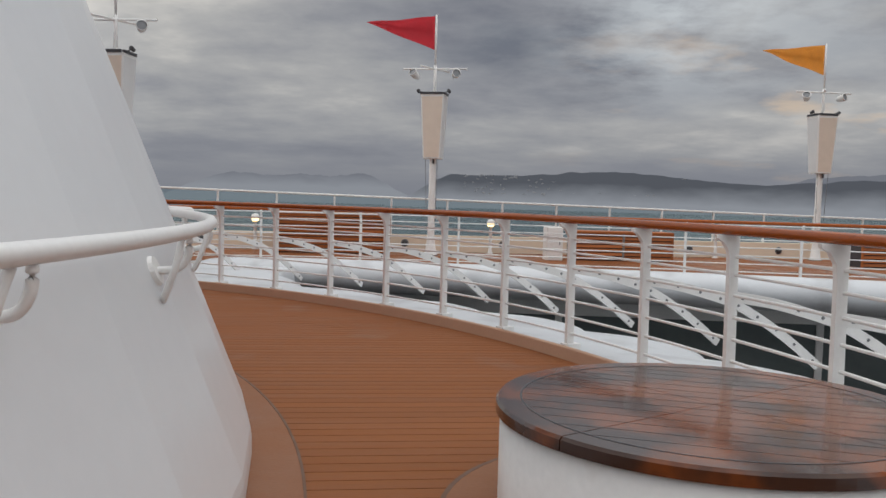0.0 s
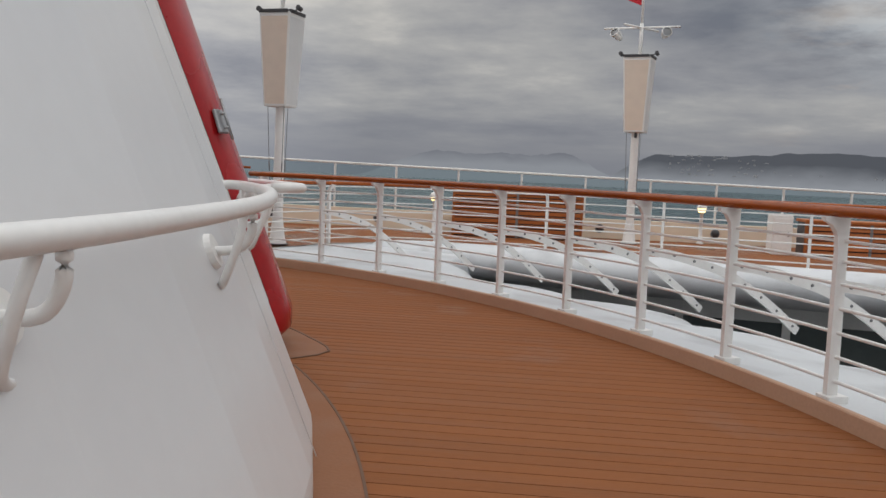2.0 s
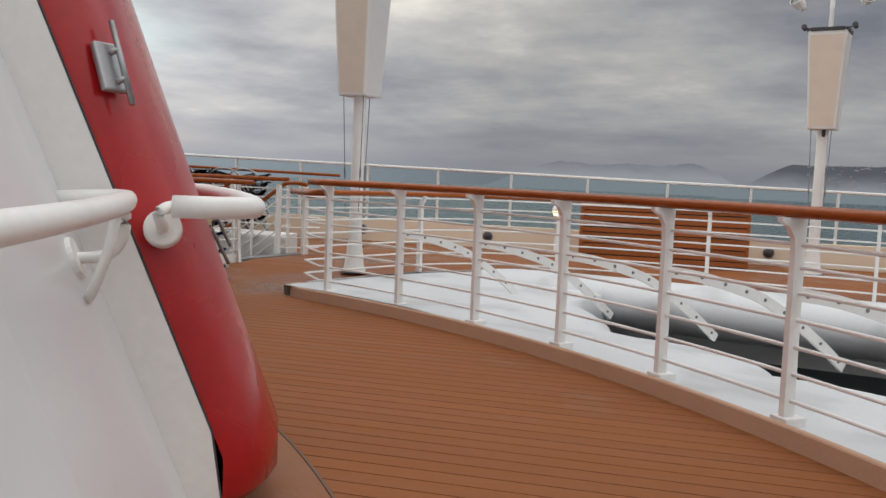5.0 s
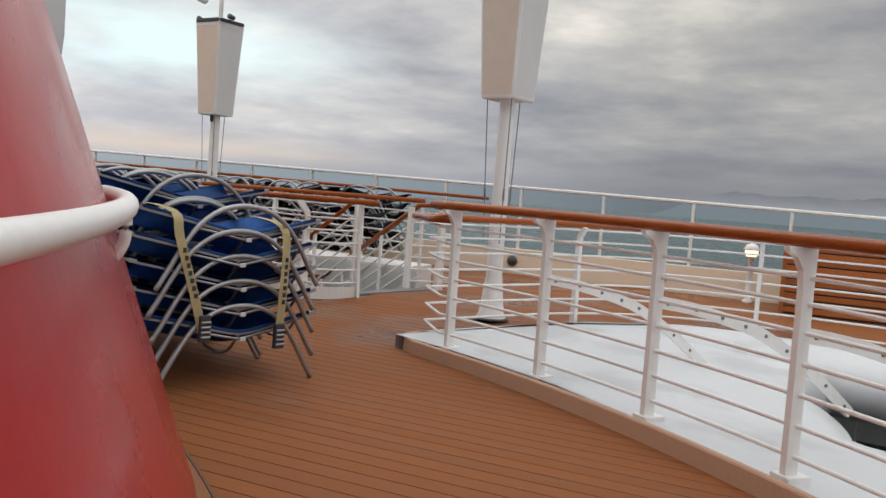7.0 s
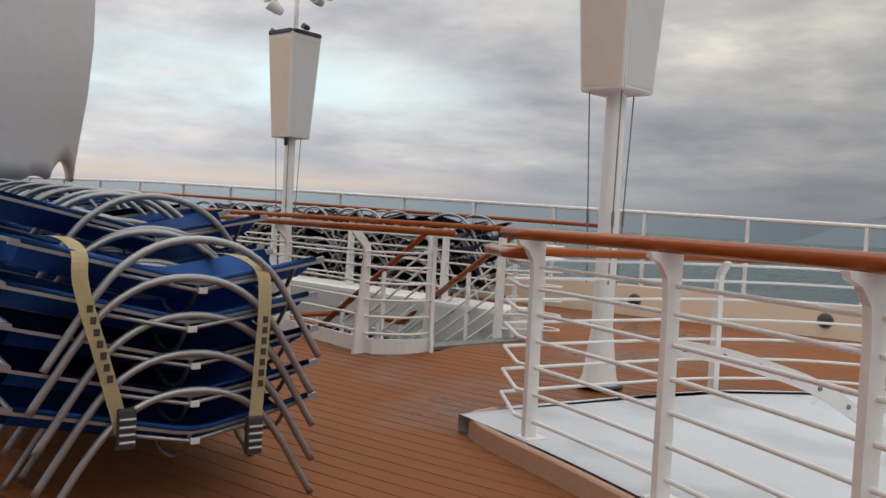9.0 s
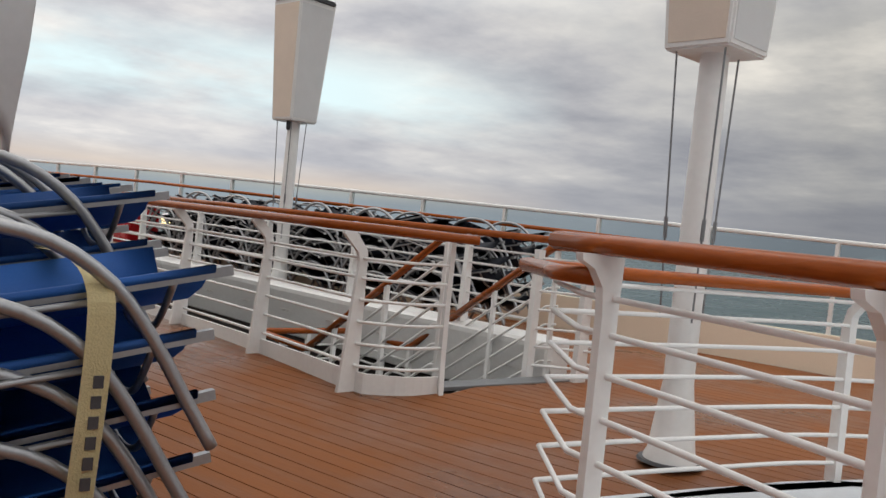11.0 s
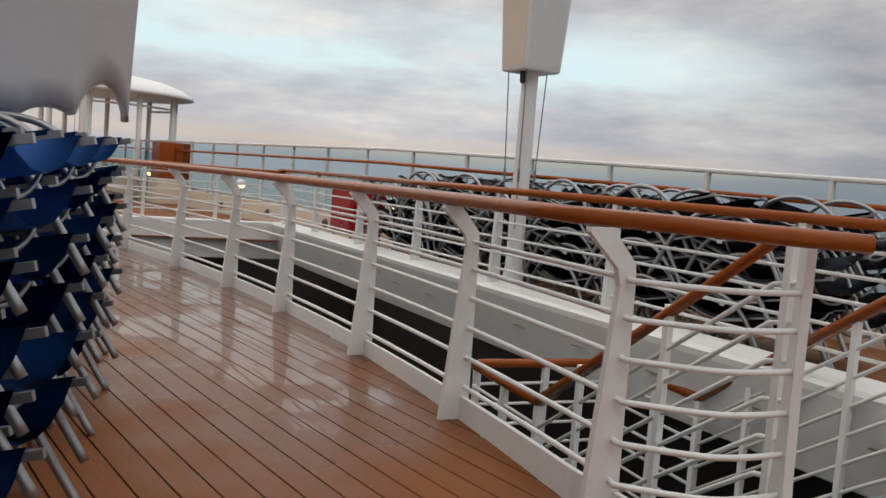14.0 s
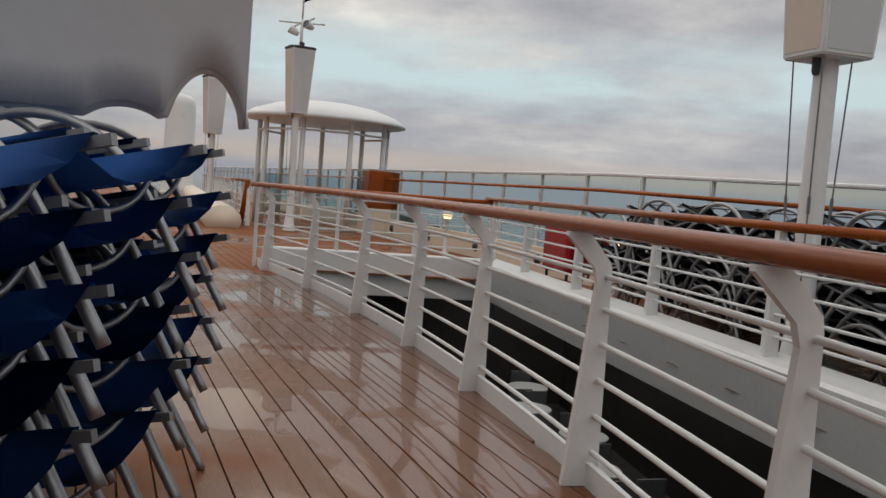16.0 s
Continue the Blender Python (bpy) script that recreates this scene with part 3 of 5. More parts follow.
def q_deg(x):
    return math.degrees(math.atan2(q_y(x) - QC.y, x - QC.x))


for x in Q_XS:
    zf = fall(x, q_y(x))
    plate("post", [(-0.01, zf), (0.14, zf)] + Q_POST[2:], 0.032, Vector((x, q_y(x), 0)), q_deg(x), stairrail)
for z, o in Q_BARS:
    bm = bmesh.new()
    add_tube(bm, [q_pt(x, o + 0.02, z) for x in np.arange(-18.2, -7.9, 0.3)] + [q_pt(-7.92, o, z)] +
             smooth_path([q_pt(-7.92, o, z), Vector((-7.72, 13.25 + o * 0.4, z)), Vector((-7.695, 13.575, z))], 5)[1:], 0.0115, 6)
    part("bar", bm, M_WHITE, stairrail, smooth=True)
bm = bmesh.new()
add_sweep(bm, [q_pt(x, -0.01, 1.045) for x in np.arange(-18.4, -8.0, 0.3)] + [Vector((-7.9, 13.14, 1.045)), Vector((-7.68, 13.33, 1.04)), Vector((-7.5, 13.62, 1.035))], rail_profile(0.056, 0.032))
part("top_rail", bm, M_WOOD, stairrail, "varnished teak top rail", smooth=True)
END_POST = [(0.0, 0.0), (0.10, 0.0), (0.06, 1.01), (0.0, 1.01)]
plate("end_post", [(0.0, -0.03), (0.22, -0.03), (0.17, 0.3), (0.135, 1.01), (0.065, 1.01), (0.06, 0.5), (0.04, 0.2)], 0.032, Vector((-7.61, 13.53, 0)), 150, stairrail)
bm = bmesh.new()
add_sweep(bm, [q_pt(x, 0.10, 0.05) for x in np.arange(-18.4, -7.9, 0.3)] + smooth_path([q_pt(-7.92, 0.10, 0.05), Vector((-7.72, 13.3, 0.05)), Vector((-7.68, 13.57, 0.05))], 5)[1:],
          [(-0.012, -0.2), (0.012, -0.2), (0.012, 0.045), (-0.012, 0.045)])
part("coaming", bm, M_WHITE, stairrail, "white steel coaming plate")

# ---- stairwell ----
ST_Y0, ST_Y1 = 13.55, 14.95
well = thing("stair", (-7.80, 14.26, 0), "stairs with grey treads going down into the well", "stairs", turn=-3.0)
N_STEP, RISE, RUN = 6, 0.175, 0.275
for i in range(N_STEP):
    bm = bmesh.new()
    add_box(bm, (-RUN * (i + 1) - 0.03, -0.66, -RISE * (i + 1) - 0.035), (-RUN * i, 0.66, -RISE * (i + 1)), None, 0.006)
    part("tread", bm, M_GREY, well)
for side in (-1, 1):
    bm = bmesh.new()
    L, D = RUN * N_STEP, RISE * N_STEP
    yb = side * 0.69
    m = Matrix.Translation((0, yb, 0)) @ Matrix.Rotation(radians(90), 4, "X")
    add_prism(bm, [(0.02, 0.0), (0.02, -0.35), (-L, -D - 0.30), (-L, -D + 0.08)] if side > 0 else [(0.02, -0.16), (0.02, -0.34), (-L, -D - 0.34), (-L, -D - 0.16)], -0.02, 0.02, m)
    bmesh.ops.recalc_face_normals(bm, faces=bm.faces)
    part("stringer", bm, M_WHITE, well)
    sh = 0.56 * side
    pts = [(0.28, sh, 1.02), (0.10, sh, 1.04), (-0.1, sh, 1.03), (-L - 0.16, sh, 1.0 - D - 0.02)]
    if side < 0:
        pts = [(-0.1, sh, 1.0)] + pts[2:]
    bm = bmesh.new()
    add_sweep(bm, pts, rail_profile(0.034, 0.03))
    part("handrail", bm, M_WOOD, well, "varnished teak stair handrail", smooth=True)
    for k in (0, 2, 4):
        fx = -0.05 - (L - 0.3) * k / 4
        bm = bmesh.new()
        add_box(bm, (fx - 0.018, sh - 0.018, -RISE * (-fx / RUN) - 0.1), (fx + 0.018, sh + 0.018, 1.0 - RISE * max(0, -fx - 0.2) / RUN), None, 0.004)
        part("baluster", bm, M_WHITE, well)
    for k in range(6):
        h = 0.14 + 0.145 * k
        bm = bmesh.new()
        add_tube(bm, [(0.0, sh, h), (-0.12, sh, h - 0.02), (-L - 0.14, sh, h - D - 0.03)], 0.011, 6)
        part("bar", bm, M_WHITE, well, smooth=True)
bm = bmesh.new()
add_box(bm, (-0.06, -0.68, -0.02), (0.12, 0.68, 0.012), None, 0.004)
part("threshold", bm, M_GREY, well, "worn grey metal threshold plate")
# landing with its own low rail
LAND = -RISE * N_STEP
bm = bmesh.new()
add_box(bm, (-L - 1.25, -0.7, LAND - 0.06), (-L + 0.02, 0.7, LAND), None, 0.006)
part("landing", bm, M_GREY, well, "grey stair landing plate")
loop = [(-L - 0.16, -0.56), (-L - 1.05, -0.56), (-L - 1.1, -0.5), (-L - 1.1, 0.5), (-L - 1.05, 0.56), (-L - 0.16, 0.56)]
bm = bmesh.new()
add_sweep(bm, [(x, y, 0.98 - D) for x, y in loop], rail_profile(0.034, 0.03))
part("landing_rail", bm, M_WOOD, well, "varnished teak landing rail", smooth=True)
for k in range(6):
    bm = bmesh.new()
    add_tube(bm, [(x, y, LAND + 0.14 + 0.14 * k) for x, y in loop], 0.011, 6)
    part("bar", bm, M_WHITE, well, smooth=True)
for x, y in ((-L - 0.16, -0.56), (-L - 0.6, -0.56), (-L - 1.08, -0.53), (-L - 1.1, 0), (-L - 1.08, 0.53), (-L - 0.6, 0.56), (-L - 0.16, 0.56)):
    bm = bmesh.new()
    add_box(bm, (x - 0.022, y - 0.022, LAND), (x + 0.022, y + 0.022, 0.97 - D), None, 0.004)
    part("baluster", bm, M_WHITE, well)
# curved landing rail by the stair head
sidepost = thing("stair_head_railing", (-7.62, 14.96, 0), "short white railing return at the stair head", "railing")
plate("post", [(-0.05, 0), (0.08, 0), (0.05, 1.0), (-0.03, 1.0)], 0.05, Vector((0, 0, 0)), 90, sidepost)
plate("post", [(-0.04, 0), (0.04, 0), (0.04, 1.0), (-0.03, 1.0)], 0.05, Vector((-0.25, -0.3, 0)), 90, sidepost)
for z in P_BARS:
    bm = bmesh.new()
    add_tube(bm, smooth_path([(-0.25, -0.3, z), (0.0, 0.0, z), (0.12, 0.14, z), (0.06, 0.26, z), (-0.2, 0.3, z)], 5), 0.0115, 6)
    part("bar", bm, M_WHITE, sidepost, smooth=True)

# far side of the stairwell: ledge, slanting panel and rail
ledge = thing("stairwell_far_coaming", (-8.0, 15.12, 0), "white painted ledge and upright panel along the well", "coaming", kind="structure", turn=2.86)
bm = bmesh.new()
prof = [(-0.06, -0.1), (-0.06, 0.27), (-0.04, 0.285), (0.20, 0.262), (0.23, 0.24), (0.225, 0.20), (0.04, -0.29), (0.0, -0.31), (-0.05, -0.3)]
add_sweep(bm, [(-10.6, 0, 0), (0.1, 0, 0)], prof)
bmesh.ops.recalc_face_normals(bm, faces=bm.faces)
part("panel", bm, M_WHITE, ledge)
bm = bmesh.new()
add_box(bm, (-10.82, -3.0, -0.3), (-10.58, 0.02, 0.262), None, 0.015)
part("end_panel", bm, M_WHITE, ledge)
farrail = thing("stairwell_far_railing", (-8.0, 15.12, 0), "white steel railing with slim teak rail beyond the stairwell", "railing", turn=2.86)
for x in (-1.0, -2.6, -4.2, -5.8, -7.4, -9.0, -10.4):
    plate("post", [(-0.045, 0), (0.055, 0), (0.03, 0.80), (-0.02, 0.80)], 0.05, Vector((x, -0.08, 0.26)), -90, farrail)
for k in range(5):
    bm = bmesh.new()
    add_tube(bm, [(-10.6, -0.085, 0.40 + 0.135 * k), (-0.2, -0.085, 0.40 + 0.135 * k)], 0.0115, 6)
    part("bar", bm, M_WHITE, farrail, smooth=True)
bm = bmesh.new()
add_sweep(bm, [(-10.8, -0.08, 1.08), (0.0, -0.08, 1.08)], rail_profile(0.045, 0.03))
part("top_rail", bm, M_WOOD, farrail, "varnished teak top rail", smooth=True)

# lower deck, with the shade below painted into floor and walls
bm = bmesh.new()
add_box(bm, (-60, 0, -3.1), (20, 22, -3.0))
tagged(mesh_ob("floor_lower_deck", bm, M_LOWER_SHADE), "dim wet lower pool deck, its shade put into a near-black colour", "deck", kind="structure")
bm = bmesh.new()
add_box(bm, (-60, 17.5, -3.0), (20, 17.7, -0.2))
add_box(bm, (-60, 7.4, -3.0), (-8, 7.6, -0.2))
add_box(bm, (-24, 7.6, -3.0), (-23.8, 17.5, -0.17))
tagged(mesh_ob("wall_lower_deck", bm, M_LOWER_SHADE), "wall of the lower deck, its shade put into a near-black colour", "wall", kind="structure")

# ---- windscreen along the ship's side ----
screen = thing("windscreen_wall", (-4.6, 18.95, 0), "cream bulwark with a green glass windscreen and white top rail", "windscreen", kind="structure", turn=12.0)
U0, U1, PITCH = -58.0, 22.0, 1.333


def s_top(u):
    return 1.325 - 0.017 * u if u > -14 else 1.563


bm = bmesh.new()
add_box(bm, (U0, 0.0, -0.3), (U1, 0.12, 0.40), None, 0.01)
part("bulwark", bm, M_CREAM, screen, "cream painted bulwark")
bm = bmesh.new()
add_sweep(bm, [(u, 0.06, s_top(u) - 0.02) for u in (U0, -14, 0, U1)], rail_profile(0.035, 0.025))
part("top_rail", bm, M_WHITE, screen)
bm = bmesh.new()
add_tube(bm, [(u, -0.08, s_top(u) - 0.24) for u in (U0, -14, -4.5)], 0.026, 8)
part("handrail", bm, M_WOOD, screen, "brown handrail", smooth=True)
k = round((U0 + 1) / PITCH)
while k * PITCH < U1 - PITCH:
    u = k * PITCH
    z = s_top(u) - 0.02
    bm = bmesh.new()
    add_box(bm, (u - 0.02, 0.03, 0.38), (u + 0.02, 0.09, z))
    part("stanchion", bm, M_WHITE, screen)
    bm = bmesh.new()
    add_box(bm, (u + 0.025, 0.055, 0.40), (u + PITCH - 0.025, 0.065, z - 0.02))
    o = part("pane", bm, M_GLASS, screen)
    o.visible_shadow = False
    k += 1

# ---- sea and hills ----
bm = bmesh.new()
bmesh.ops.create_circle(bm, cap_ends=True, radius=4900, segments=96)
sea = mesh_ob("water", bm, M_SEA)
sea.location.z = -34
tagged(sea, "grey green sea fading into mist", "sea", kind="structure")


def hill(name, a0, a1, dist, height, seed, label, rough=0.3, mat=M_HILL, rise=7.0):
    """A long hill between two bearings (degrees left of straight ahead)."""
    bm = bmesh.new()
    n, rows = 200, 9
    grid = []
    for i in range(n + 1):
        f = i / n
        a = radians(90 + a0 + (a1 - a0) * f)
        e = min(1, rise * f, rise * (1 - f))
        env = e * e * (3 - 2 * e) * 0.75 + e * 0.25
        top = height * env * (0.85 + rough * noise.noise(Vector((f * 6, seed, 0))) + 0.035 * noise.noise(Vector((f * 30, seed, 3))))
        row = []
        for j in range(rows):
            g = j / (rows - 1)
            d = dist + 500 * g
            row.append(bm.verts.new((d * math.cos(a), d * math.sin(a), -34 + max(0, top) * math.sin(g * math.pi / 2) * (1 + 0.035 * noise.noise(Vector((f * 60, g * 4, seed)))))))
        grid.append(row)
    for i in range(n):
        for j in range(rows - 1):
            bm.faces.new((grid[i][j], grid[i + 1][j], grid[i + 1][j + 1], grid[i][j + 1]))
    bmesh.ops.recalc_face_normals(bm, faces=bm.faces)
    return tagged(mesh_ob(name, bm, mat, None, True), label, "hills", kind="structure")


hill("backdrop_hill", 8.5, -50, 3600, 190, 2.0, "dark wooded coast with painted mist across the water", rise=13.0)
hill("backdrop_headland", -12, -60, 4000, 225, 9.0, "far grey headland with painted mist behind the coast", 0.3, M_ISLE)
hill("backdrop_island", 24, 5, 4200, 176, 5.0, "low blue island ridge with painted mist far across the water", 0.16, M_ISLE, 3.6)
# pale houses scattered on the coast
bm = bmesh.new()
rng = random.Random(4)
for i in range(90):
    a = radians(90 + min(3.2, rng.choice((rng.gauss(1.5, 1.4), rng.gauss(-6, 2.5), rng.gauss(-1.5, 2.0)))))
    g = rng.uniform(0.25, 0.85)
    d = 3600 + 500 * g - 12
    z = -34 + 156 * math.sin(g * math.pi / 2)
    w = rng.uniform(3, 9)
    add_box(bm, (-w, -4, 0), (w, 4, rng.uniform(3.5, 6)), Matrix.Translation((d * math.cos(a), d * math.sin(a), z)) @ Matrix.Rotation(a - math.pi / 2, 4, "Z"))
tagged(mesh_ob("houses", bm, M_HOUSE), "pale houses scattered over the far coast", "houses", kind="stuff")

# ---- funnel ----
funnel = thing("funnel", (FC.x, FC.y, 0), "large white painted tapering ship's funnel with a red fin", "funnel")


def f_r(z):
    return 7.69 - 0.393 * z


bm = bmesh.new()
add_lathe(bm, [(f_r(0) - 0.01, -0.14), (f_r(0) - 0.012, 0.0), (f_r(0.05), 0.05), (f_r(0.6), 0.6), (f_r(1.2), 1.2), (f_r(2.5), 2.5), (f_r(5), 5), (f_r(8), 8), (f_r(13), 13), (0.5, 13.2)], 60)
part("casing", bm, M_FUNNEL, funnel)
for a0 in (26.0,):       # welded panel seams
    bm = bmesh.new()
    o = Vector((0, 0, 0))
    add_tube(bm, [pol(o, f_r(z) + 0.001, a0 + 0.25 * z, z) for z in (0.02, 0.5, 1.0, 2.0, 4.0, 7.0)], 0.002, 6)
    part("seam", bm, M_FUNNEL, funnel, smooth=True)

# red fin standing proud of the casing
O3 = Vector((0, 0, 0))
FIN1 = 66.0
FIN_SEC = [(44.75, 0.155), (44.85, 0.21), (45.2, 0.275), (45.8, 0.33), (46.8, 0.385), (48.2, 0.42), (50.5, 0.44), (54, 0.44), (58, 0.44), (62, 0.44),
           (65.0, 0.44), (65.7, 0.42), (66.0, 0.36), (66.0, -0.1)]
bm = bmesh.new()
rings = []
for z in (0.03, 0.07, 0.2, 0.5, 1.0, 1.6, 2.4, 3.6, 6.0):
    zz = max(z, 0.2)
    ring = []
    for a, o in FIN_SEC:
        r = f_r(zz) + o + (-0.04 if z < 0.05 and o > 0.15 else 0.0) + (0.004 + 0.05 * min(1.0, max(0.0, (a - 46) / 7))) * zz * o / 0.44
        ring.append(bm.verts.new(pol(O3, r, a, z)))
    rings.append(ring)
for r1, r2 in zip(rings, rings[1:]):
    for i in range(len(r1) - 1):
        bm.faces.new((r1[i], r1[i + 1], r2[i + 1], r2[i]))
bm.faces.new(rings[0])
bmesh.ops.recalc_face_normals(bm, faces=bm.faces)
fin = part("fin", bm, M_RED, funnel, "glossy red painted fin panel", smooth=True)


def fin_strip(o0, o1, a, wide, z0):
    bm = bmesh.new()
    lo = None
    for z in (z0, 0.3, 1.0, 2.0, 4.0, 6.0):
        zz = max(z, 0.2)
        ring = [bm.verts.new(pol(O3, f_r(zz) + o + 0.004 * zz * max(0.0, o) / 0.44, aa, z)) for o, aa in ((o0, a), (o1, a), (o1, a + wide), (o0, a + wide))]
        if lo:
            for i in range(4):
                bm.faces.new((lo[i], lo[(i + 1) % 4], ring[(i + 1) % 4], ring[i]))
        else:
            bm.faces.new(ring[::-1])
        lo = ring
    bmesh.ops.recalc_face_normals(bm, faces=bm.faces)
    return bm


part("edge_flange", fin_strip(-0.1, 0.150, 44.52, 0.45, 0.03), M_WHITE, fin, "white painted edge flange")
part("gasket", fin_strip(0.148, 0.158, 44.69, 0.2, 0.03), M_DARK, fin, "black rubber gasket")
part("gasket", fin_strip(0.36, 0.47, 65.55, 0.55, 0.03), M_DARK, fin, "black rubber gasket")
# cleat on the fin: back plate and slanting bar
m = Matrix.Translation(pol(O3, 7.37, 45.15, 1.51)) @ Matrix.Rotation(radians(88), 4, "Z") @ Matrix.Rotation(radians(-21), 4, "X")
bm = bmesh.new()
add_box(bm, (-0.05, -0.035, -0.085), (0.05, -0.01, 0.085), m, 0.008)
cleat = part("cleat", bm, M_ALU, fin, "grey metal cleat")
bm = bmesh.new()
add_tube(bm, [m @ Vector((0.02, -0.06, -0.14)), m @ Vector((0.02, -0.06, 0.15))], 0.010, 8)
for z in (-0.05, 0.05):
    add_tube(bm, [m @ Vector((0.0, -0.02, z)), m @ Vector((0.02, -0.06, z))], 0.011, 8)
part("bar", bm, M_ALU, cleat, smooth=True)


# grab rail round the funnel
def funnel_rail(name, off, a0, a1, angs, z=1.10, label=""):
    bm = bmesh.new()
    r = f_r(z) + off
    pts = [pol(O3, r, a, z) for a in np.arange(a0, a1, 1.5)]
    end = [pol(O3, r - 0.005, a1 + 0.1, z), pol(O3, r - 0.04, a1 + 0.55, z), pol(O3, r - 0.12, a1 + 0.75, z - 0.005), pol(O3, r - 0.22, a1 + 0.72, z - 0.01)]
    start = [pol(O3, r - 0.22, a0 - 0.75, z), pol(O3, r - 0.12, a0 - 0.8, z), pol(O3, r - 0.04, a0 - 0.6, z)] if a0 > 0 else []
    add_tube(bm, start + pts + end, 0.031, 12)
    rail = part(name, bm, M_WHITE, funnel, label, smooth=True)
    for a in angs:
        bm = bmesh.new()
        rw = f_r(z - 0.16) + off - 0.2
        add_tube(bm, smooth_path([pol(O3, r, a, z - 0.02), pol(O3, r - 0.005, a, z - 0.10), pol(O3, r - 0.05, a, z - 0.155), pol(O3, rw - 0.02, a, z - 0.165)], 5), 0.017, 8)
        br = part("bracket", bm, M_WHITE, rail, smooth=True)
        bm = bmesh.new()
        mm = Matrix.Translation(pol(O3, rw + 0.002, a, z - 0.165)) @ Matrix.Rotation(radians(a), 4, "Z") @ Matrix.Rotation(radians(90 - 21.5), 4, "Y")
        big = off > 0.3
        add_lathe(bm, [(0.0, 0.014), (0.06 if not big else 0.105, 0.012), (0.07 if not big else 0.115, -0.02)], 20, mm)
        part("pad", bm, M_WHITE, br)
        if not big:
            bm = bmesh.new()
            add_tube(bm, smooth_path([pol(O3, r - 0.02, a - 0.45, z - 0.03), pol(O3, r - 0.03, a - 0.75, z - 0.12), pol(O3, rw + 0.06, a - 0.6, z - 0.25), pol(O3, rw + 0.03, a - 0.05, z - 0.29)], 5), 0.015, 8)
            part("hook", bm, M_WHITE, br, smooth=True)
    return rail


funnel_rail("grab_rail", 0.2, -60, 43.0, (-21, -10.3, 0.5, 11.2, 22.0, 32.5, 42.0), label="white tubular grab rail")
fr = funnel_rail("grab_rail", 0.56, 41.2, 66.0, (56.0, 65.0), label="white tubular grab rail")
pc = pol(O3, 7.555, 44.46, 1.005)
mm = Matrix.Translation(pc) @ Matrix.Rotation(radians(45 - 92), 4, "Z") @ Matrix.Rotation(radians(78), 4, "Y")
bm = bmesh.new()
add_lathe(bm, [(0.0, 0.016), (0.054, 0.014), (0.061, 0.008), (0.063, -0.05)], 24, mm)
part("pad", bm, M_WHITE, fr, "round white weld pad")
bm = bmesh.new()
add_tube(bm, smooth_path([pc + Vector((0, 0, 0.0)), mm @ Vector((0, 0, 0.07)), mm @ Vector((-0.05, 0.01, 0.10)), pol(O3, f_r(1.10) + 0.545, 45.9, 1.09)], 5), 0.02, 8)
part("bracket", bm, M_WHITE, fr, smooth=True)

# ---- round bench ----
T_R, T_Z = 0.94, 0.465
table = thing("drum_bench", (1.735, 3.32, -0.06), "low white drum with a round wet varnished wooden top", "bench")
bm = bmesh.new()
add_lathe(bm, [(T_R - 0.02, -0.045), (T_R - 0.02, T_Z - 0.05), (0.0, T_Z - 0.05)], 64)
part("drum", bm, M_WHITE, table, "white painted drum", smooth=True)
for k in range(4):
    bm = bmesh.new()
    a0, a1 = 90 * k + 42.5, 90 * k + 132.1
    n = 20
    top, rim, low = [], [], []
    for i in range(n + 1):
        a = radians(a0 + (a1 - a0) * i / n)
        c, s = math.cos(a), math.sin(a)
        top.append(bm.verts.new(((T_R - 0.012) * c, (T_R - 0.012) * s, T_Z)))
        rim.append(bm.verts.new((T_R * c, T_R * s, T_Z - 0.012)))
        low.append(bm.verts.new((T_R * c, T_R * s, T_Z - 0.055)))
    mid = bm.verts.new((0.003 * math.cos(radians((a0 + a1) / 2)), 0.003 * math.sin(radians((a0 + a1) / 2)), T_Z))
    midl = bm.verts.new((mid.co.x, mid.co.y, T_Z - 0.055))
    for i in range(n):
        bm.faces.new((mid, top[i], top[i + 1]))
        bm.faces.new((top[i], rim[i], rim[i + 1], top[i + 1]))
        bm.faces.new((rim[i], low[i], low[i + 1], rim[i + 1]))
    bm.faces.new((mid, midl, low[0], rim[0], top[0]))
    bm.faces.new((mid, top[-1], rim[-1], low[-1], midl))
    bmesh.ops.recalc_face_normals(bm, faces=bm.faces)
    part("top_segment", bm, M_TWOOD, table, "wet dark varnished wooden top")
bm = bmesh.new()
add_sweep(bm, [((T_R - 0.11) * math.cos(radians(a)), (T_R - 0.11) * math.sin(radians(a)), T_Z) for a in range(0, 360, 5)], [(-0.004, -0.01), (0.004, -0.01), (0.004, 0.0015), (-0.004, 0.0015)], closed=True)
part("groove_ring", bm, M_DARK, table, "dark seam ring in the wooden top")
for k in range(-6, 7):
    w = math.sqrt((T_R - 0.115) ** 2 - (0.115 * k) ** 2)
    bm = bmesh.new()
    add_box(bm, (-w, 0.115 * k - 0.0014, T_Z - 0.01), (w, 0.115 * k + 0.0014, T_Z + 0.0008), Matrix.Rotation(radians(-12), 4, "Z"))
    part("seam", bm, M_DARK, table)
bm = bmesh.new()
add_sweep(bm, [(1.735 + 1.17 * math.cos(radians(a)), 3.32 + 1.17 * math.sin(radians(a)), -0.10) for a in range(0, 360, 6)], [(-0.012, -0.02), (0.012, -0.02), (0.012, 0.0), (-0.012, 0.0)], closed=True)
tagged(mesh_ob("trim_bench_seam", bm, M_CAULK), "black caulk ring round the bench margin", "trim", kind="structure")
bm = bmesh.new()
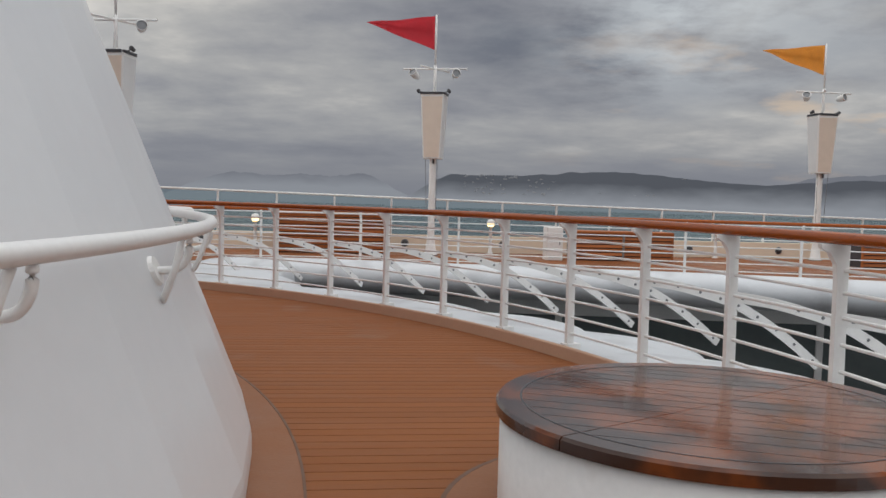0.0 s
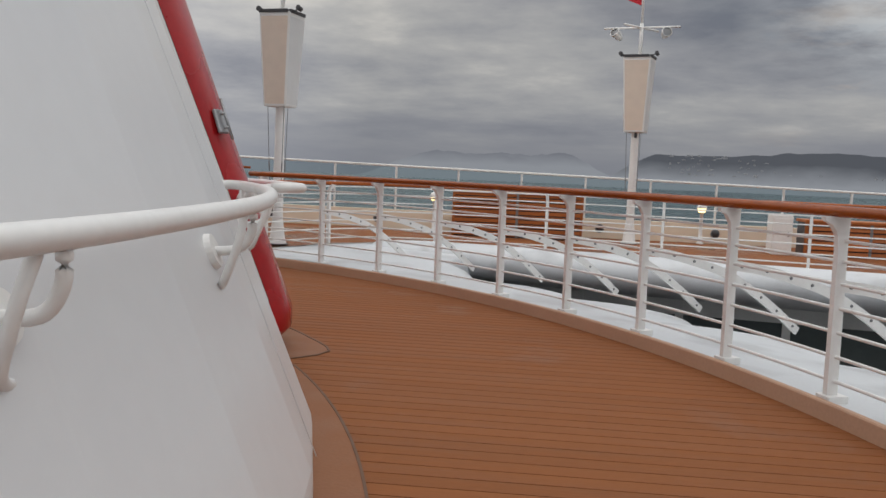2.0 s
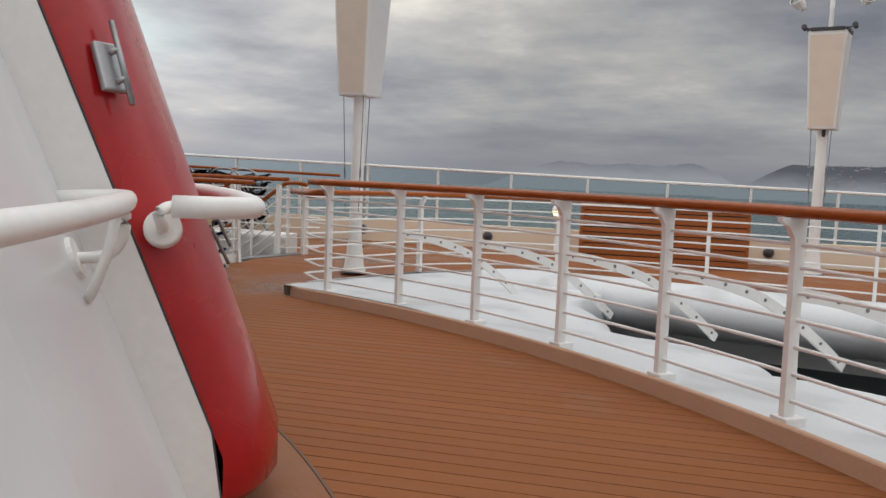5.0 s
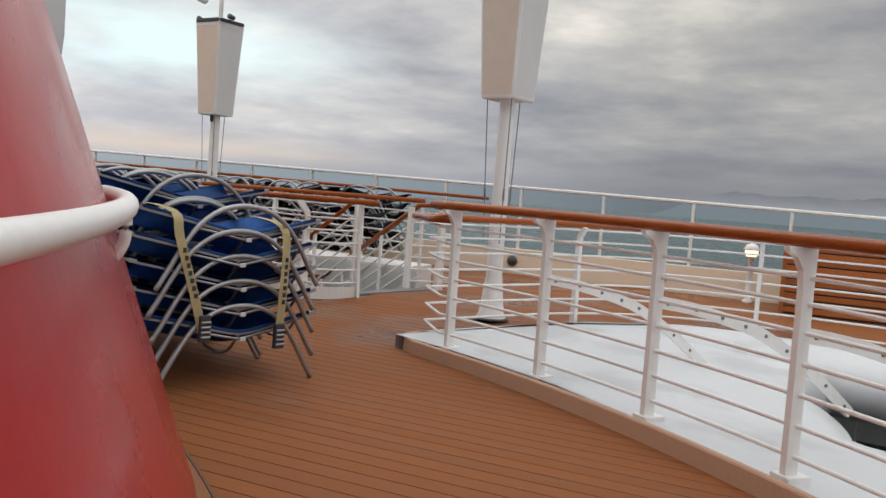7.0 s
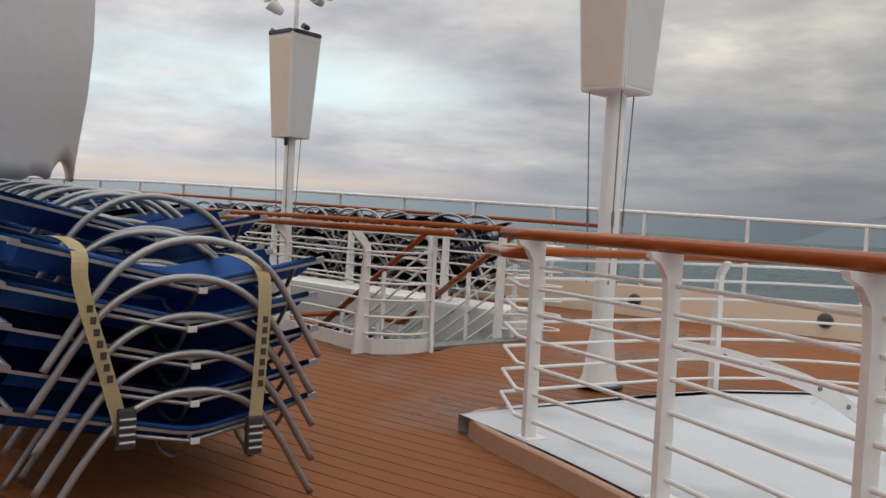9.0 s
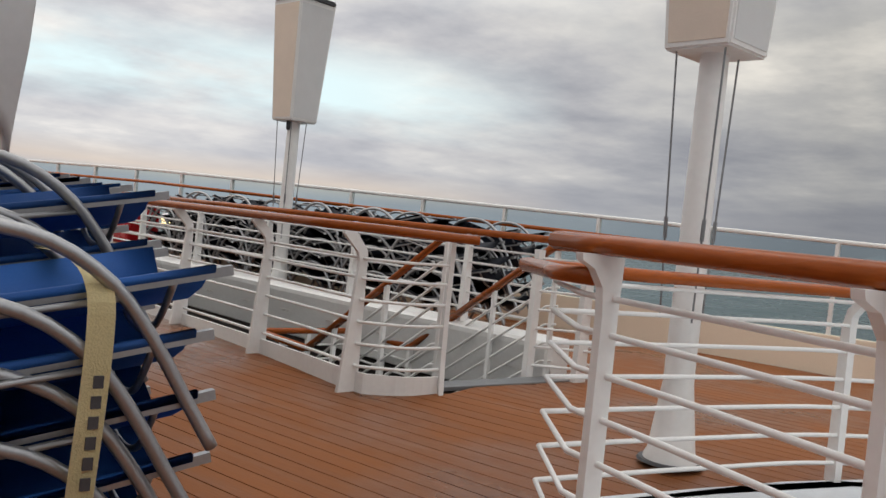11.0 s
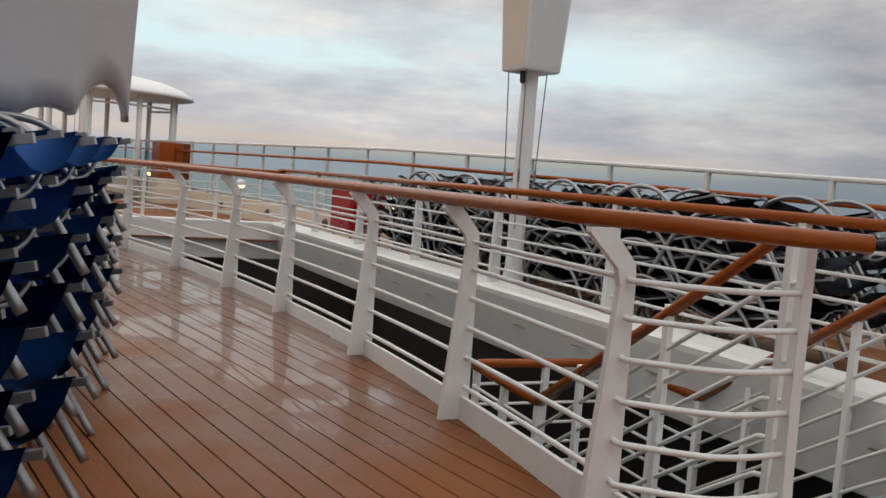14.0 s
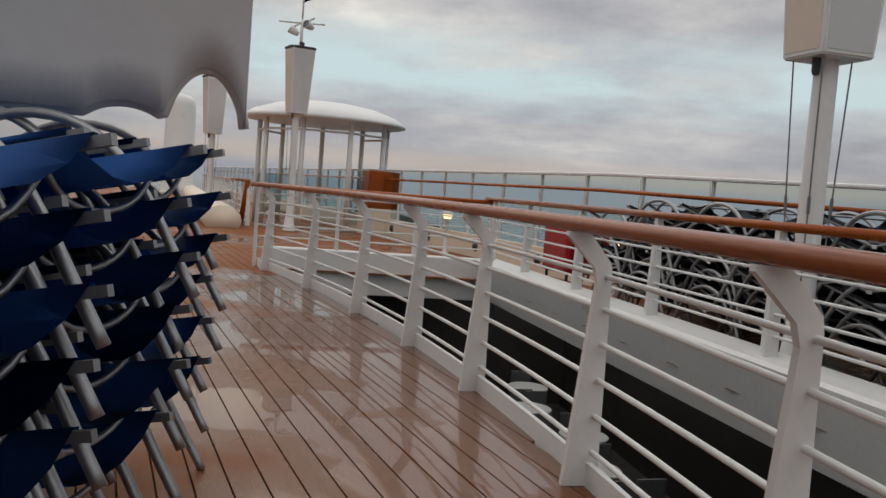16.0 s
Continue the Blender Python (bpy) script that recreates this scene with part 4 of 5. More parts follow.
add_sweep(bm, [(1.735 + 1.015 * math.cos(radians(a)), 3.32 + 1.015 * math.sin(radians(a)), -0.101) for a in range(0, 360, 6)], [(-0.145, -0.02), (0.145, -0.02), (0.145, 0.0), (-0.145, 0.0)], closed=True)
tagged(mesh_ob("trim_bench_margin", bm, M_MARGIN), "smooth tan margin round the bench", "trim", kind="structure")


# ---- roof over the pool ----
def dist_to_g(a):
    for d in np.arange(0.1, 5.0, 0.05):
        p = pol(FC, PR + d, a)
        if on_deck(p.x, p.y):
            return d + 0.13
    return 5.0


bm = bmesh.new()
n = 280
rows = []
for i in range(n + 1):
    a = P_A0 + 3.2 - (P_A0 + 31.2) * i / n
    wave = 0.42 * abs(math.sin(radians((a - 47.0) * 180 / 8.2))) ** 0.8
    wide = min(dist_to_g(a), 1.50 + wave + 4.0 * max(0, (a - 67.5) / 3.5))
    row = []
    capped = dist_to_g(a) <= wide + 1e-6
    for f, z in ((0, -0.03), (0.15, -0.032), (0.5, -0.07), (0.85, -0.15), (0.97, -0.2), (1.0, -0.26), (0.98, -0.33), (0.9, -0.36), (0, -0.3)):
        flat = 1.0 if capped else min(1, max(0, (a - 62) / 7))
        z = -0.03 if capped and f == 1.0 else z
        row.append(bm.verts.new(pol(FC, PR - 0.06 + wide * f, a, z if z < -0.25 else z * (1 - flat) + 0.006 * flat)))
    rows.append(row)
bm.faces.new(rows[0])
for r1, r2 in zip(rows, rows[1:]):
    for j in range(len(r1) - 1):
        bm.faces.new((r1[j], r1[j + 1], r2[j + 1], r2[j]))
bmesh.ops.recalc_face_normals(bm, faces=bm.faces)
roof = tagged(mesh_ob("roof", bm, M_ROOF, None, True), "white painted roof with a scalloped edge over the pool", "roof", kind="structure")

bm = bmesh.new()
add_sweep(bm, smooth_path([(-4.6, 14.7, -0.22), (-4.0, 14.55, -0.16), (-2.5, 14.25, -0.12), (0.4, 13.85, -0.1), (4.4, 13.6, -0.1), (9.0, 12.8, -0.1), (15, 11.4, -0.1)], 8), circle(0.28, 20, 0.46))
tube = tagged(mesh_ob("trim_well_rim", bm, M_ROOF, None, True), "thick rounded white rim tube along the pool opening", "rim", kind="structure")
bm = bmesh.new()
add_sweep(bm, [(p[0], p[1] - 0.25, -0.16) for p in G_PTS[3:]], [(-0.62, -0.1), (0.62, -0.1), (0.62, 0.10), (-0.3, 0.12), (-0.62, 0.02)])
tagged(mesh_ob("trim_well_shelf", bm, M_ROOF), "white shelf between the rim and the outer deck", "trim", kind="structure")

bm = bmesh.new()
add_sweep(bm, [(x + (0.05 if i < 3 else 0.0), y + 0.02, 0.0) for i, (x, y) in enumerate(G_PTS)], [(-0.04, -0.3), (0.07, -0.3), (0.07, -0.01), (0.05, 0.006), (-0.04, 0.006)])
bmesh.ops.recalc_face_normals(bm, faces=bm.faces)
tagged(mesh_ob("trim_deck_edge", bm, M_ROOF), "white painted edging of the outer deck", "trim", kind="structure")

# bolted curved arms from the railing posts to the roof
ARM = smooth_path([(0.0, 0, 0.672), (0.30, 0, 0.628), (0.62, 0, 0.55), (0.90, 0, 0.462), (1.20, 0, 0.31), (1.50, 0, 0.125), (1.78, 0, -0.075)], 3)
bm = bmesh.new()
add_sweep(bm, ARM, [(-0.014, -0.036), (0.014, -0.036), (0.014, 0.036), (-0.014, 0.036)])
arm_me = mesh_ob("curved_arm", bm, M_WHITE, promenade)
bm = bmesh.new()
add_lathe(bm, [(0.0, 0.010), (0.011, 0.008), (0.013, 0.0)], 8)
bolt_me = None
bolts = []
for i in range(1, len(ARM) - 1, 2):
    for sgn in (-1, 1):
        if bolt_me is None:
            b = part("bolt", bm, M_GREY, arm_me, "grey bolt head")
            bolt_me = b.data
        else:
            b = new("bolt", bolt_me)
            b.parent = arm_me
        b.matrix_local = Matrix.Translation(ARM[i] + Vector((0, sgn * 0.014, 0))) @ Matrix.Rotation(radians(-90 * sgn), 4, "X")
        bolts.append(b)
for i, a in enumerate(p_angles[1:]):
    mtx = Matrix.Translation(pol(FC, PR, a)) @ Matrix.Rotation(radians(a), 4, "Z")
    if i == 0:
        arm_me.matrix_local = mtx
    else:
        c = arm_me.copy()
        scene.collection.objects.link(c)
        c.parent = promenade
        c.matrix_local = mtx
        for b in bolts:
            d = b.copy()
            scene.collection.objects.link(d)
            d.parent = c


# ---- loudspeaker masts ----
def mast(at, turn, flag, label, flag_turn=0.0, lift=0.0, dome=True):
    t = thing("loudspeaker_mast", (at[0], at[1], 0), label, "mast", "loudspeaker masts", turn=turn)
    bm = bmesh.new()
    add_lathe(bm, [(0.145, 0.0), (0.142, 0.03), (0.125, 0.06), (0.088, 0.36), (0.08, 0.42), (0.072, 2.2 + lift)], 20)
    pole = part("pole", bm, M_WHITE, t, "white tapered steel pole", smooth=True)
    bm = bmesh.new()
    add_lathe(bm, [(0.0, 0.012), (0.165, 0.012), (0.175, 0.0)], 20)
    part("base_ring", bm, M_DARK, pole)
    A, B, z0, z1 = 0.19, 0.26, 2.14 + lift, 3.55 + lift
    bm = bmesh.new()
    lo = [bm.verts.new((sx * A, sy * A, z0)) for sx, sy in ((-1, -1), (1, -1), (1, 1), (-1, 1))]
    hi = [bm.verts.new((sx * B, sy * B, z1)) for sx, sy in ((-1, -1), (1, -1), (1, 1), (-1, 1))]
    bm.faces.new(lo[::-1]); bm.faces.new(hi)
    for i in range(4):
        bm.faces.new((lo[i], lo[(i + 1) % 4], hi[(i + 1) % 4], hi[i]))
    bmesh.ops.bevel(bm, geom=bm.edges[:], offset=0.012, segments=2, affect="EDGES")
    cab = part("cabinet", bm, M_WHITE, t, "white tapering loudspeaker cabinet")
    for k in range(4):
        rot = Matrix.Rotation(radians(90 * k), 4, "Z")
        bm = bmesh.new()
        def face_pt(f, g, out):
            w = A + (B - A) * g
            return rot @ Vector((w + out, (2 * f - 1) * (w - 0.028), z0 + (z1 - z0) * g))
        q = [face_pt(f, g, 0.004) for f, g in ((0, 0.025), (1, 0.025), (1, 0.955), (0, 0.955))]
        qi = [face_pt(f, g, -0.02) for f, g in ((0, 0.025), (1, 0.025), (1, 0.955), (0, 0.955))]
        vs, vi = [bm.verts.new(v) for v in q], [bm.verts.new(v) for v in qi]
        bm.faces.new(vs)
        for i in range(4):
            bm.faces.new((vi[i], vi[(i + 1) % 4], vs[(i + 1) % 4], vs[i]))
        part("grille", bm, M_BEIGE if k == 3 else M_PALE, cab, "beige cloth grille" if k == 3 else "pale grey grille")
        bm = bmesh.new()
        add_box(bm, (B - 0.03, -B + 0.03, z1 - 0.01), (B + 0.02, B - 0.03, z1 + 0.04), rot, 0.006)
        part("hood", bm, M_DARK, cab, "dark hood strip")
    for sx, sy in ((-1, -1), (1, -1), (0.4, 1)):
        bm = bmesh.new()
        a, b = Vector((sx * (A - 0.05), sy * (A - 0.05), z0)), Vector((sx * 0.095, sy * 0.095, 0.75))
        add_tube(bm, [a, b], 0.0055, 6)
        c = a.lerp(b, 0.62)
        add_tube(bm, [c, c + (b - a).normalized() * 0.11], 0.011, 6)
        part("stay_rod", bm, M_GREY, t, "thin steel stay rod")
    bm = bmesh.new()
    add_tube(bm, [(0, 0, z1), (0, 0, 4.2 + lift)], 0.034, 10)
    add_tube(bm, [(0, 0, 4.2 + lift), (0, 0, 5.3 + lift)], 0.022, 8)
    part("top_pole", bm, M_WHITE, t, smooth=True)
    for deg in (0, 62):
        bm = bmesh.new()
        rot = Matrix.Rotation(radians(deg), 4, "Z")
        L = 0.72 if deg == 0 else 0.5
        add_tube(bm, [rot @ Vector((-L, 0, 4.12 + lift)), rot @ Vector((L, 0, 4.12 + lift))], 0.02, 8)
        part("cross_arm", bm, M_WHITE, t, smooth=True)
    for sgn in (-1, 1):
        mm = Matrix.Translation((sgn * 0.46, -0.02, 4.0 + lift)) @ Matrix.Rotation(radians(65 + 10 * sgn), 4, "X") @ Matrix.Rotation(radians(25 * sgn), 4, "Y")
        bm = bmesh.new()
        add_lathe(bm, [(0.0, -0.14), (0.05, -0.13), (0.075, -0.06), (0.095, 0.07), (0.1, 0.09), (0.085, 0.09)], 16, mm)
        lamp = part("floodlight", bm, M_WHITE, t, "white floodlight can", smooth=True)
        bm = bmesh.new()
        add_lathe(bm, [(0.0, 0.075), (0.088, 0.07)], 16, mm)
        part("lens", bm, M_GREY, lamp)
        bm = bmesh.new()
        add_tube(bm, [(sgn * 0.46, 0, 4.12 + lift), (sgn * 0.46, -0.02, 4.02 + lift)], 0.018, 6)
        part("clamp", bm, M_DARK, lamp)
        mm = Matrix.Translation((sgn * 0.34, -0.1, 3.62 + lift)) @ Matrix.Rotation(radians(80), 4, "X")
        bm = bmesh.new()
        add_lathe(bm, [(0.0, -0.05), (0.035, -0.05), (0.04, 0.05), (0.0, 0.055)], 12, mm)
        add_tube(bm, [(sgn * 0.34, -0.1, 3.62 + lift), (sgn * 0.2, 0, 3.6 + lift)], 0.01, 6)
        part("camera_pod", bm, M_DARK, t, "small black camera pod")
    if dome:
        bm = bmesh.new()
        mm = Matrix.Translation((0.03, -0.1, 2.06 + lift))
        add_lathe(bm, [(0, -0.03), (0.02, -0.022), (0.026, 0.0), (0.026, 0.08)], 12, mm)
        part("deck_camera", bm, M_DARK, t, "small black dome camera")
    if flag:
        bm = bmesh.new()
        n = 22
        d = Vector((math.cos(radians(flag_turn - turn)), math.sin(radians(flag_turn - turn)), 0))
        sdir = Vector((-d.y, d.x, 0))
        cols = []
        for i in range(n + 1):
            f = i / n
            h = 0.36 * (1 - f) + 0.006
            cz = 4.90 + lift + 0.20 * f
            w = sdir * (0.07 * math.sin(f * 9) * (0.3 + f))
            p = d * (0.03 + 1.5 * f) + w
            cols.append([bm.verts.new(p + Vector((0, 0, cz - h))), bm.verts.new(p + Vector((0, 0, cz))), bm.verts.new(p + Vector((0, 0, cz + h)))])
        for c1, c2 in zip(cols, cols[1:]):
            for j in range(2):
                bm.faces.new((c1[j], c2[j], c2[j + 1], c1[j + 1]))
        bmesh.ops.solidify(bm, geom=bm.faces[:], thickness=0.004)
        part("pennant", bm, flag, t, smooth=True)
    return t


mast((-5.92, 13.64), 0, M_NAVY, "white mast with tapering loudspeaker cabinet and navy pennant", 178, dome=False)
mast((-0.95, 18.5), -6, M_REDF, "white mast with tapering loudspeaker cabinet and red pennant", 182)
mast((8.35, 21.3), 12, M_ORANGE, "white mast with tapering loudspeaker cabinet and orange pennant", 182)
mast((-12.31, 15.09), 5, M_ORANGE, "white mast with loudspeaker cabinet standing by stacked loungers", 182)
mast((-26.6, 11.85), 20, M_NAVY, "white loudspeaker mast near the round pavilion", 165, lift=0.45)
mast((-29.8, 9.8), 20, None, "distant white loudspeaker mast on the far deck")


# ---- stacked sling loungers ----
def lounger(sling_mat, label):
    """Bow arms that serve as legs, a V-shaped side frame and a cloth sling."""
    t = thing("sun_lounger", (0, 0, 0), label, "lounger", "stacked loungers")
    W = 0.31
    for sx in (-1, 1):
        x = sx * W
        half = [(0.575, 0.0), (0.50, 0.12), (0.41, 0.265), (0.31, 0.39), (0.17, 0.48)]
        bow = smooth_path([(x, -y, z) for y, z in half] + [(x, 0, 0.51)] + [(x, y, z) for y, z in half[::-1]], 3)
        bm = bmesh.new()
        add_tube(bm, bow, 0.0165, 8)
        o = part("bow_leg", bm, M_ALU, t, smooth=True)
        xi = sx * (W - 0.04)
        bm = bmesh.new()
        add_sweep(bm, [(xi, -0.70, 0.485), (xi, -0.45, 0.43), (xi, -0.05, 0.34), (xi, 0.02, 0.33), (xi, 0.10, 0.335), (xi, 0.36, 0.385), (xi, 0.60, 0.435)],
                  [(-0.011, -0.0125), (0.011, -0.0125), (0.011, 0.0125), (-0.011, 0.0125)])
        part("side_rail", bm, M_ALU, t)
    for y, z in ((-0.66, 0.476), (0.02, 0.32), (0.46, 0.40)):
        bm = bmesh.new()
        add_tube(bm, smooth_path([(-W + 0.04, y, z), (-W * 0.5, y, z - (0.12 if y > -0.5 else 0)), (0, y, z - (0.155 if y > -0.5 else 0)), (W * 0.5, y, z - (0.12 if y > -0.5 else 0)), (W - 0.04, y, z)], 4), 0.010, 6)
        part("cross_tube", bm, M_ALU, t, smooth=True)
    bm = bmesh.new()
    add_sweep(bm, [(W + 0.002, -0.33, 0.37), (W + 0.002, 0.0, 0.30), (W + 0.002, 0.33, 0.36)], circle(0.009, 6))
    part("brace", bm, M_ALU, t, smooth=True)
    bm = bmesh.new()
    line = [(-0.66, 0.492), (-0.45, 0.446), (-0.22, 0.395), (-0.05, 0.356), (0.02, 0.346), (0.10, 0.351), (0.22, 0.374), (0.36, 0.401), (0.555, 0.441)]
    grid = []
    R = W - 0.04
    cross = [(-R - 0.013, -0.014), (-R - 0.013, 0.004), (-R + 0.004, 0.006), (-R * 0.72, -0.06), (-R * 0.36, -0.102), (0, -0.115)]
    cross += [(-a, b) for a, b in cross[-2::-1]]
    for y, z in line:
        grid.append([bm.verts.new((a, y, z + b)) for a, b in cross])
    for g1, g2 in zip(grid, grid[1:]):
        for j in range(len(cross) - 1):
            bm.faces.new((g1[j], g1[j + 1], g2[j + 1], g2[j]))
    bmesh.ops.solidify(bm, geom=bm.faces[:], thickness=0.006)
    part("sling", bm, sling_mat, t, "cloth sling seat", smooth=True)
    for sgn in (-1, 1):
        bm = bmesh.new()
        mm = Matrix.Translation((W + 0.012, 0.02, 0.30)) if sgn > 0 else Matrix.Translation((-W - 0.012, 0.02, 0.30))
        add_box(bm, (-0.006, -0.02, -0.012), (0.006, 0.02, 0.014), mm, 0.003)
        part("clip", bm, M_PALE, t)
    return t


rng = random.Random(11)
first = lounger(M_BLUE, "blue sling lounger with aluminium bow arms in a strapped stack")
STACKS = [(-5.75, 10.14, -8, 5), (-6.42, 10.26, -6, 6), (-7.10, 10.42, -12, 6), (-7.80, 10.58, -18, 6), (-8.50, 10.72, -22, 6), (-9.20, 10.82, -22, 6), (-9.90, 10.90, -22, 6), (-10.58, 10.94, -20, 6)]
made = False
for sx, sy, deg, num in STACKS:
    for k in range(num):
        m = pose(sx + rng.uniform(-0.012, 0.012), sy + rng.uniform(-0.03, 0.03), 0.155 * k + fall(sx, sy), 0, 0, deg + rng.uniform(-1.5, 1.5))
        if not made:
            first.matrix_world = m
            made = True
        else:
            copy_thing(first, m)
dark_first = lounger(M_DSLING, "dark sling lounger with bow arms stacked by the far railing")
made = False
for i in range(14):
    row = i % 2
    u = -10.08 - 0.99 * (i // 2) - 0.25 * row
    for k in range(6 if i % 3 else 5):
        m = pose(u + rng.uniform(-0.12, 0.12), f_y(u) + 0.78 + 0.72 * row + rng.uniform(-0.06, 0.06), 0.14 * k, 0, 0, (95 if (i // 2) % 2 else 275) + rng.uniform(-8, 8))
        if not made:
            dark_first.matrix_world = m
            made = True
        else:
            copy_thing(dark_first, m)
red = thing("red_seat", (-17.25, 15.28, 0), "red padded seat standing at the end of the stacks", "seat", turn=12)
bm = bmesh.new()
add_box(bm, (-0.3, -0.3, 0.28), (0.3, 0.3, 0.95), None, 0.05)
part("body", bm, M_RED, red)
for sx in (-0.24, 0.24):
    for sy in (-0.24, 0.24):
        bm = bmesh.new()
        add_tube(bm, [(sx, sy, 0), (sx, sy, 0.3)], 0.018, 8)
        part("leg", bm, M_DARK, red)

# yellow ratchet straps on the first stack
for y0, z0, y1, z1 in ((-0.44, 0.94, -0.26, 0.34), (0.30, 0.88, 0.27, 0.26)):
    st = thing("ratchet_strap", (-5.75, 10.14, fall(-5.75, 10.14)), "pale yellow webbing strap holding a stack of loungers", "strap", "ratchet straps", turn=-8)
    x = 0.345
    bm = bmesh.new()
    pts = smooth_path([(-0.32, y0 - 0.02, z0 + 0.16), (0.0, y0, z0 + 0.17), (x - 0.06, y0, z0 + 0.13), (x, y0, z0), (x + 0.012, (y0 + y1) / 2, (z0 + z1) / 2), (x, y1, z1), (x - 0.05, y1, z1 - 0.04)], 5)
    rings = []
    for p in pts:
        rings.append([bm.verts.new(p + Vector((0, d, 0))) for d in (-0.03, 0.03)])
    for r1, r2 in zip(rings, rings[1:]):
        bm.faces.new((r1[0], r1[1], r2[1], r2[0]))
    bmesh.ops.solidify(bm, geom=bm.faces[:], thickness=0.004)
    part("webbing", bm, M_STRAP, st)
    for k in range(7):
        bm = bmesh.new()
        z = z0 - 0.08 - 0.045 * k
        f = (z0 - z) / (z0 - z1)
        yy = y0 + (y1 - y0) * f
        add_box(bm, (x + 0.012 * min(1, 2 * f) + 0.003, yy - 0.004, z - 0.014), (x + 0.012 * min(1, 2 * f) + 0.0075, yy + 0.018, z + 0.014))
        part("print_bar", bm, M_DARK, st, "dark printed bar")
    bm = bmesh.new()
    add_box(bm, (x - 0.005, y1 - 0.035, z1 - 0.03), (x + 0.03, y1 + 0.035, z1 + 0.13), None, 0.006)
    b = part("buckle", bm, M_DARK, st, "black ratchet buckle")
    for k in range(4):
        bm = bmesh.new()
        add_tube(bm, [(x + 0.034, y1 - 0.03, z1 + 0.03 * k), (x + 0.034, y1 + 0.03, z1 + 0.03 * k)], 0.007, 6)
        part("pin", bm, M_ALU, b)

# ---- things along the far deck ----
def along(u, off, z=0.0):
    """A point off the windscreen: u along it, off metres inboard."""
    p = Vector((-4.6, 18.95, 0)) + AXU * u - AXV * off
    return (p.x, p.y, z)


i = 0
for u in (-24.6, -18.9, -13.2, -7.3, -0.45, 5.0, 10.6, 16.2):
    l = thing("deck_lamp", along(u, 0.28), "white bollard lamp with a lit globe by the bulwark", "lamp", "deck lamps", turn=12)
    bm = bmesh.new()
    add_lathe(bm, [(0.07, 0.0), (0.07, 0.02), (0.04, 0.05), (0.035, 0.62), (0.08, 0.64)], 14)
    part("post", bm, M_WHITE, l, smooth=True)
    bm = bmesh.new()
    add_lathe(bm, [(0.0, 0.62), (0.06, 0.635), (0.085, 0.69), (0.085, 0.72)], 16)
    part("globe", bm, M_LAMPG, l, "lit warm globe", smooth=True)
    bm = bmesh.new()
    add_lathe(bm, [(0.10, 0.72), (0.105, 0.74), (0.07, 0.80), (0.0, 0.82)], 16)
    part("cap", bm, M_WHITE, l, smooth=True)
for u in np.arange(-26, 16, 2.35):
    f = thing("deck_light", along(u + 0.8, 0.0, 0.2), "small dark round fitting on the bulwark", "fitting", "bulwark fittings", turn=12)
    bm = bmesh.new()
    add_lathe(bm, [(0.075, 0.0), (0.07, 0.03), (0.04, 0.055), (0, 0.06)], 14, Matrix.Rotation(radians(90), 4, "X"))
    part("housing", bm, M_DARK, f, smooth=True)
    bm = bmesh.new()
    add_lathe(bm, [(0.095, -0.004), (0.09, 0.012), (0.07, 0.014)], 14, Matrix.Rotation(radians(90), 4, "X"))
    part("flange", bm, M_GREY, f)


def slat_box(at, w, d, h, label, louvre):
    b = thing("slatted_locker", at, label, "locker", "deck lockers", turn=12)
    bm = bmesh.new()
    add_box(bm, (-w / 2 + 0.03, -d / 2 + 0.03, 0), (w / 2 - 0.03, d / 2 - 0.02, h - 0.03))
    part("carcass", bm, M_DARK, b)
    n = int(h / 0.085)
    bm = bmesh.new()
    halfw = w / 2 - 0.035
    add_box(bm, (-halfw / 2, -0.012, -0.034), (halfw / 2, 0.012, 0.034), Matrix.Rotation(radians(-18 if louvre else 0), 4, "X"), 0.004)
    me = None
    for s in (-1, 1):
        for k in range(n):
            if me is None:
                o = part("slat", bm, M_LOCKER, b)
                me = o.data
            else:
                o = new("slat", me)
                o.parent = b
            o.location = (s * (w / 4), -d / 2 + 0.01, 0.06 + k * (h - 0.1) / (n - 1))
    for x in (-w / 2 + 0.02, 0, w / 2 - 0.02):
        bm = bmesh.new()
        add_box(bm, (x - 0.025, -d / 2 - 0.01, 0), (x + 0.025, -d / 2 + 0.03, h), None, 0.004)
        part("post", bm, M_GREY if x == 0 else M_LOCKER, b)
    bm = bmesh.new()
    add_box(bm, (-w / 2, -d / 2 - 0.02, h - 0.02), (w / 2, d / 2, h + 0.03), None, 0.008)
    part("lid", bm, M_LOCKER if louvre else M_CREAM, b)
    return b


slat_box((-3.15, 18.35, 0), 2.55, 0.6, 0.88, "varnished slatted wooden locker standing by the bulwark", False)
slat_box((3.25, 18.9, 0), 2.3, 0.6, 0.62, "dark louvred wooden locker on the outer deck", True)
slat_box((9.6, 19.5, 0), 2.3, 0.6, 0.62, "dark louvred wooden locker on the outer deck", True)
wb = thing("white_cabinet", (1.75, 18.3, 0), "small white steel cabinet standing on deck", "cabinet", turn=12)
bm = bmesh.new()
add_box(bm, (-0.18, -0.18, 0.0), (0.18, 0.18, 0.72), None, 0.015)
part("body", bm, M_WHITE, wb)
bm = bmesh.new()
add_box(bm, (-0.15, -0.19, 0.06), (0.15, -0.18, 0.66), None, 0.004)
d = part("door", bm, M_WHITE, wb)
bm = bmesh.new()
add_box(bm, (0.09, -0.21, 0.34), (0.11, -0.19, 0.42), None, 0.003)
part("handle", bm, M_GREY, d)

# ---- white sculpted shell above the loungers ----
shell = thing("funnel_wing", (-10.82, 11.62, 0), "white sculpted funnel wing with a scalloped lower edge", "wing")
bm = bmesh.new()
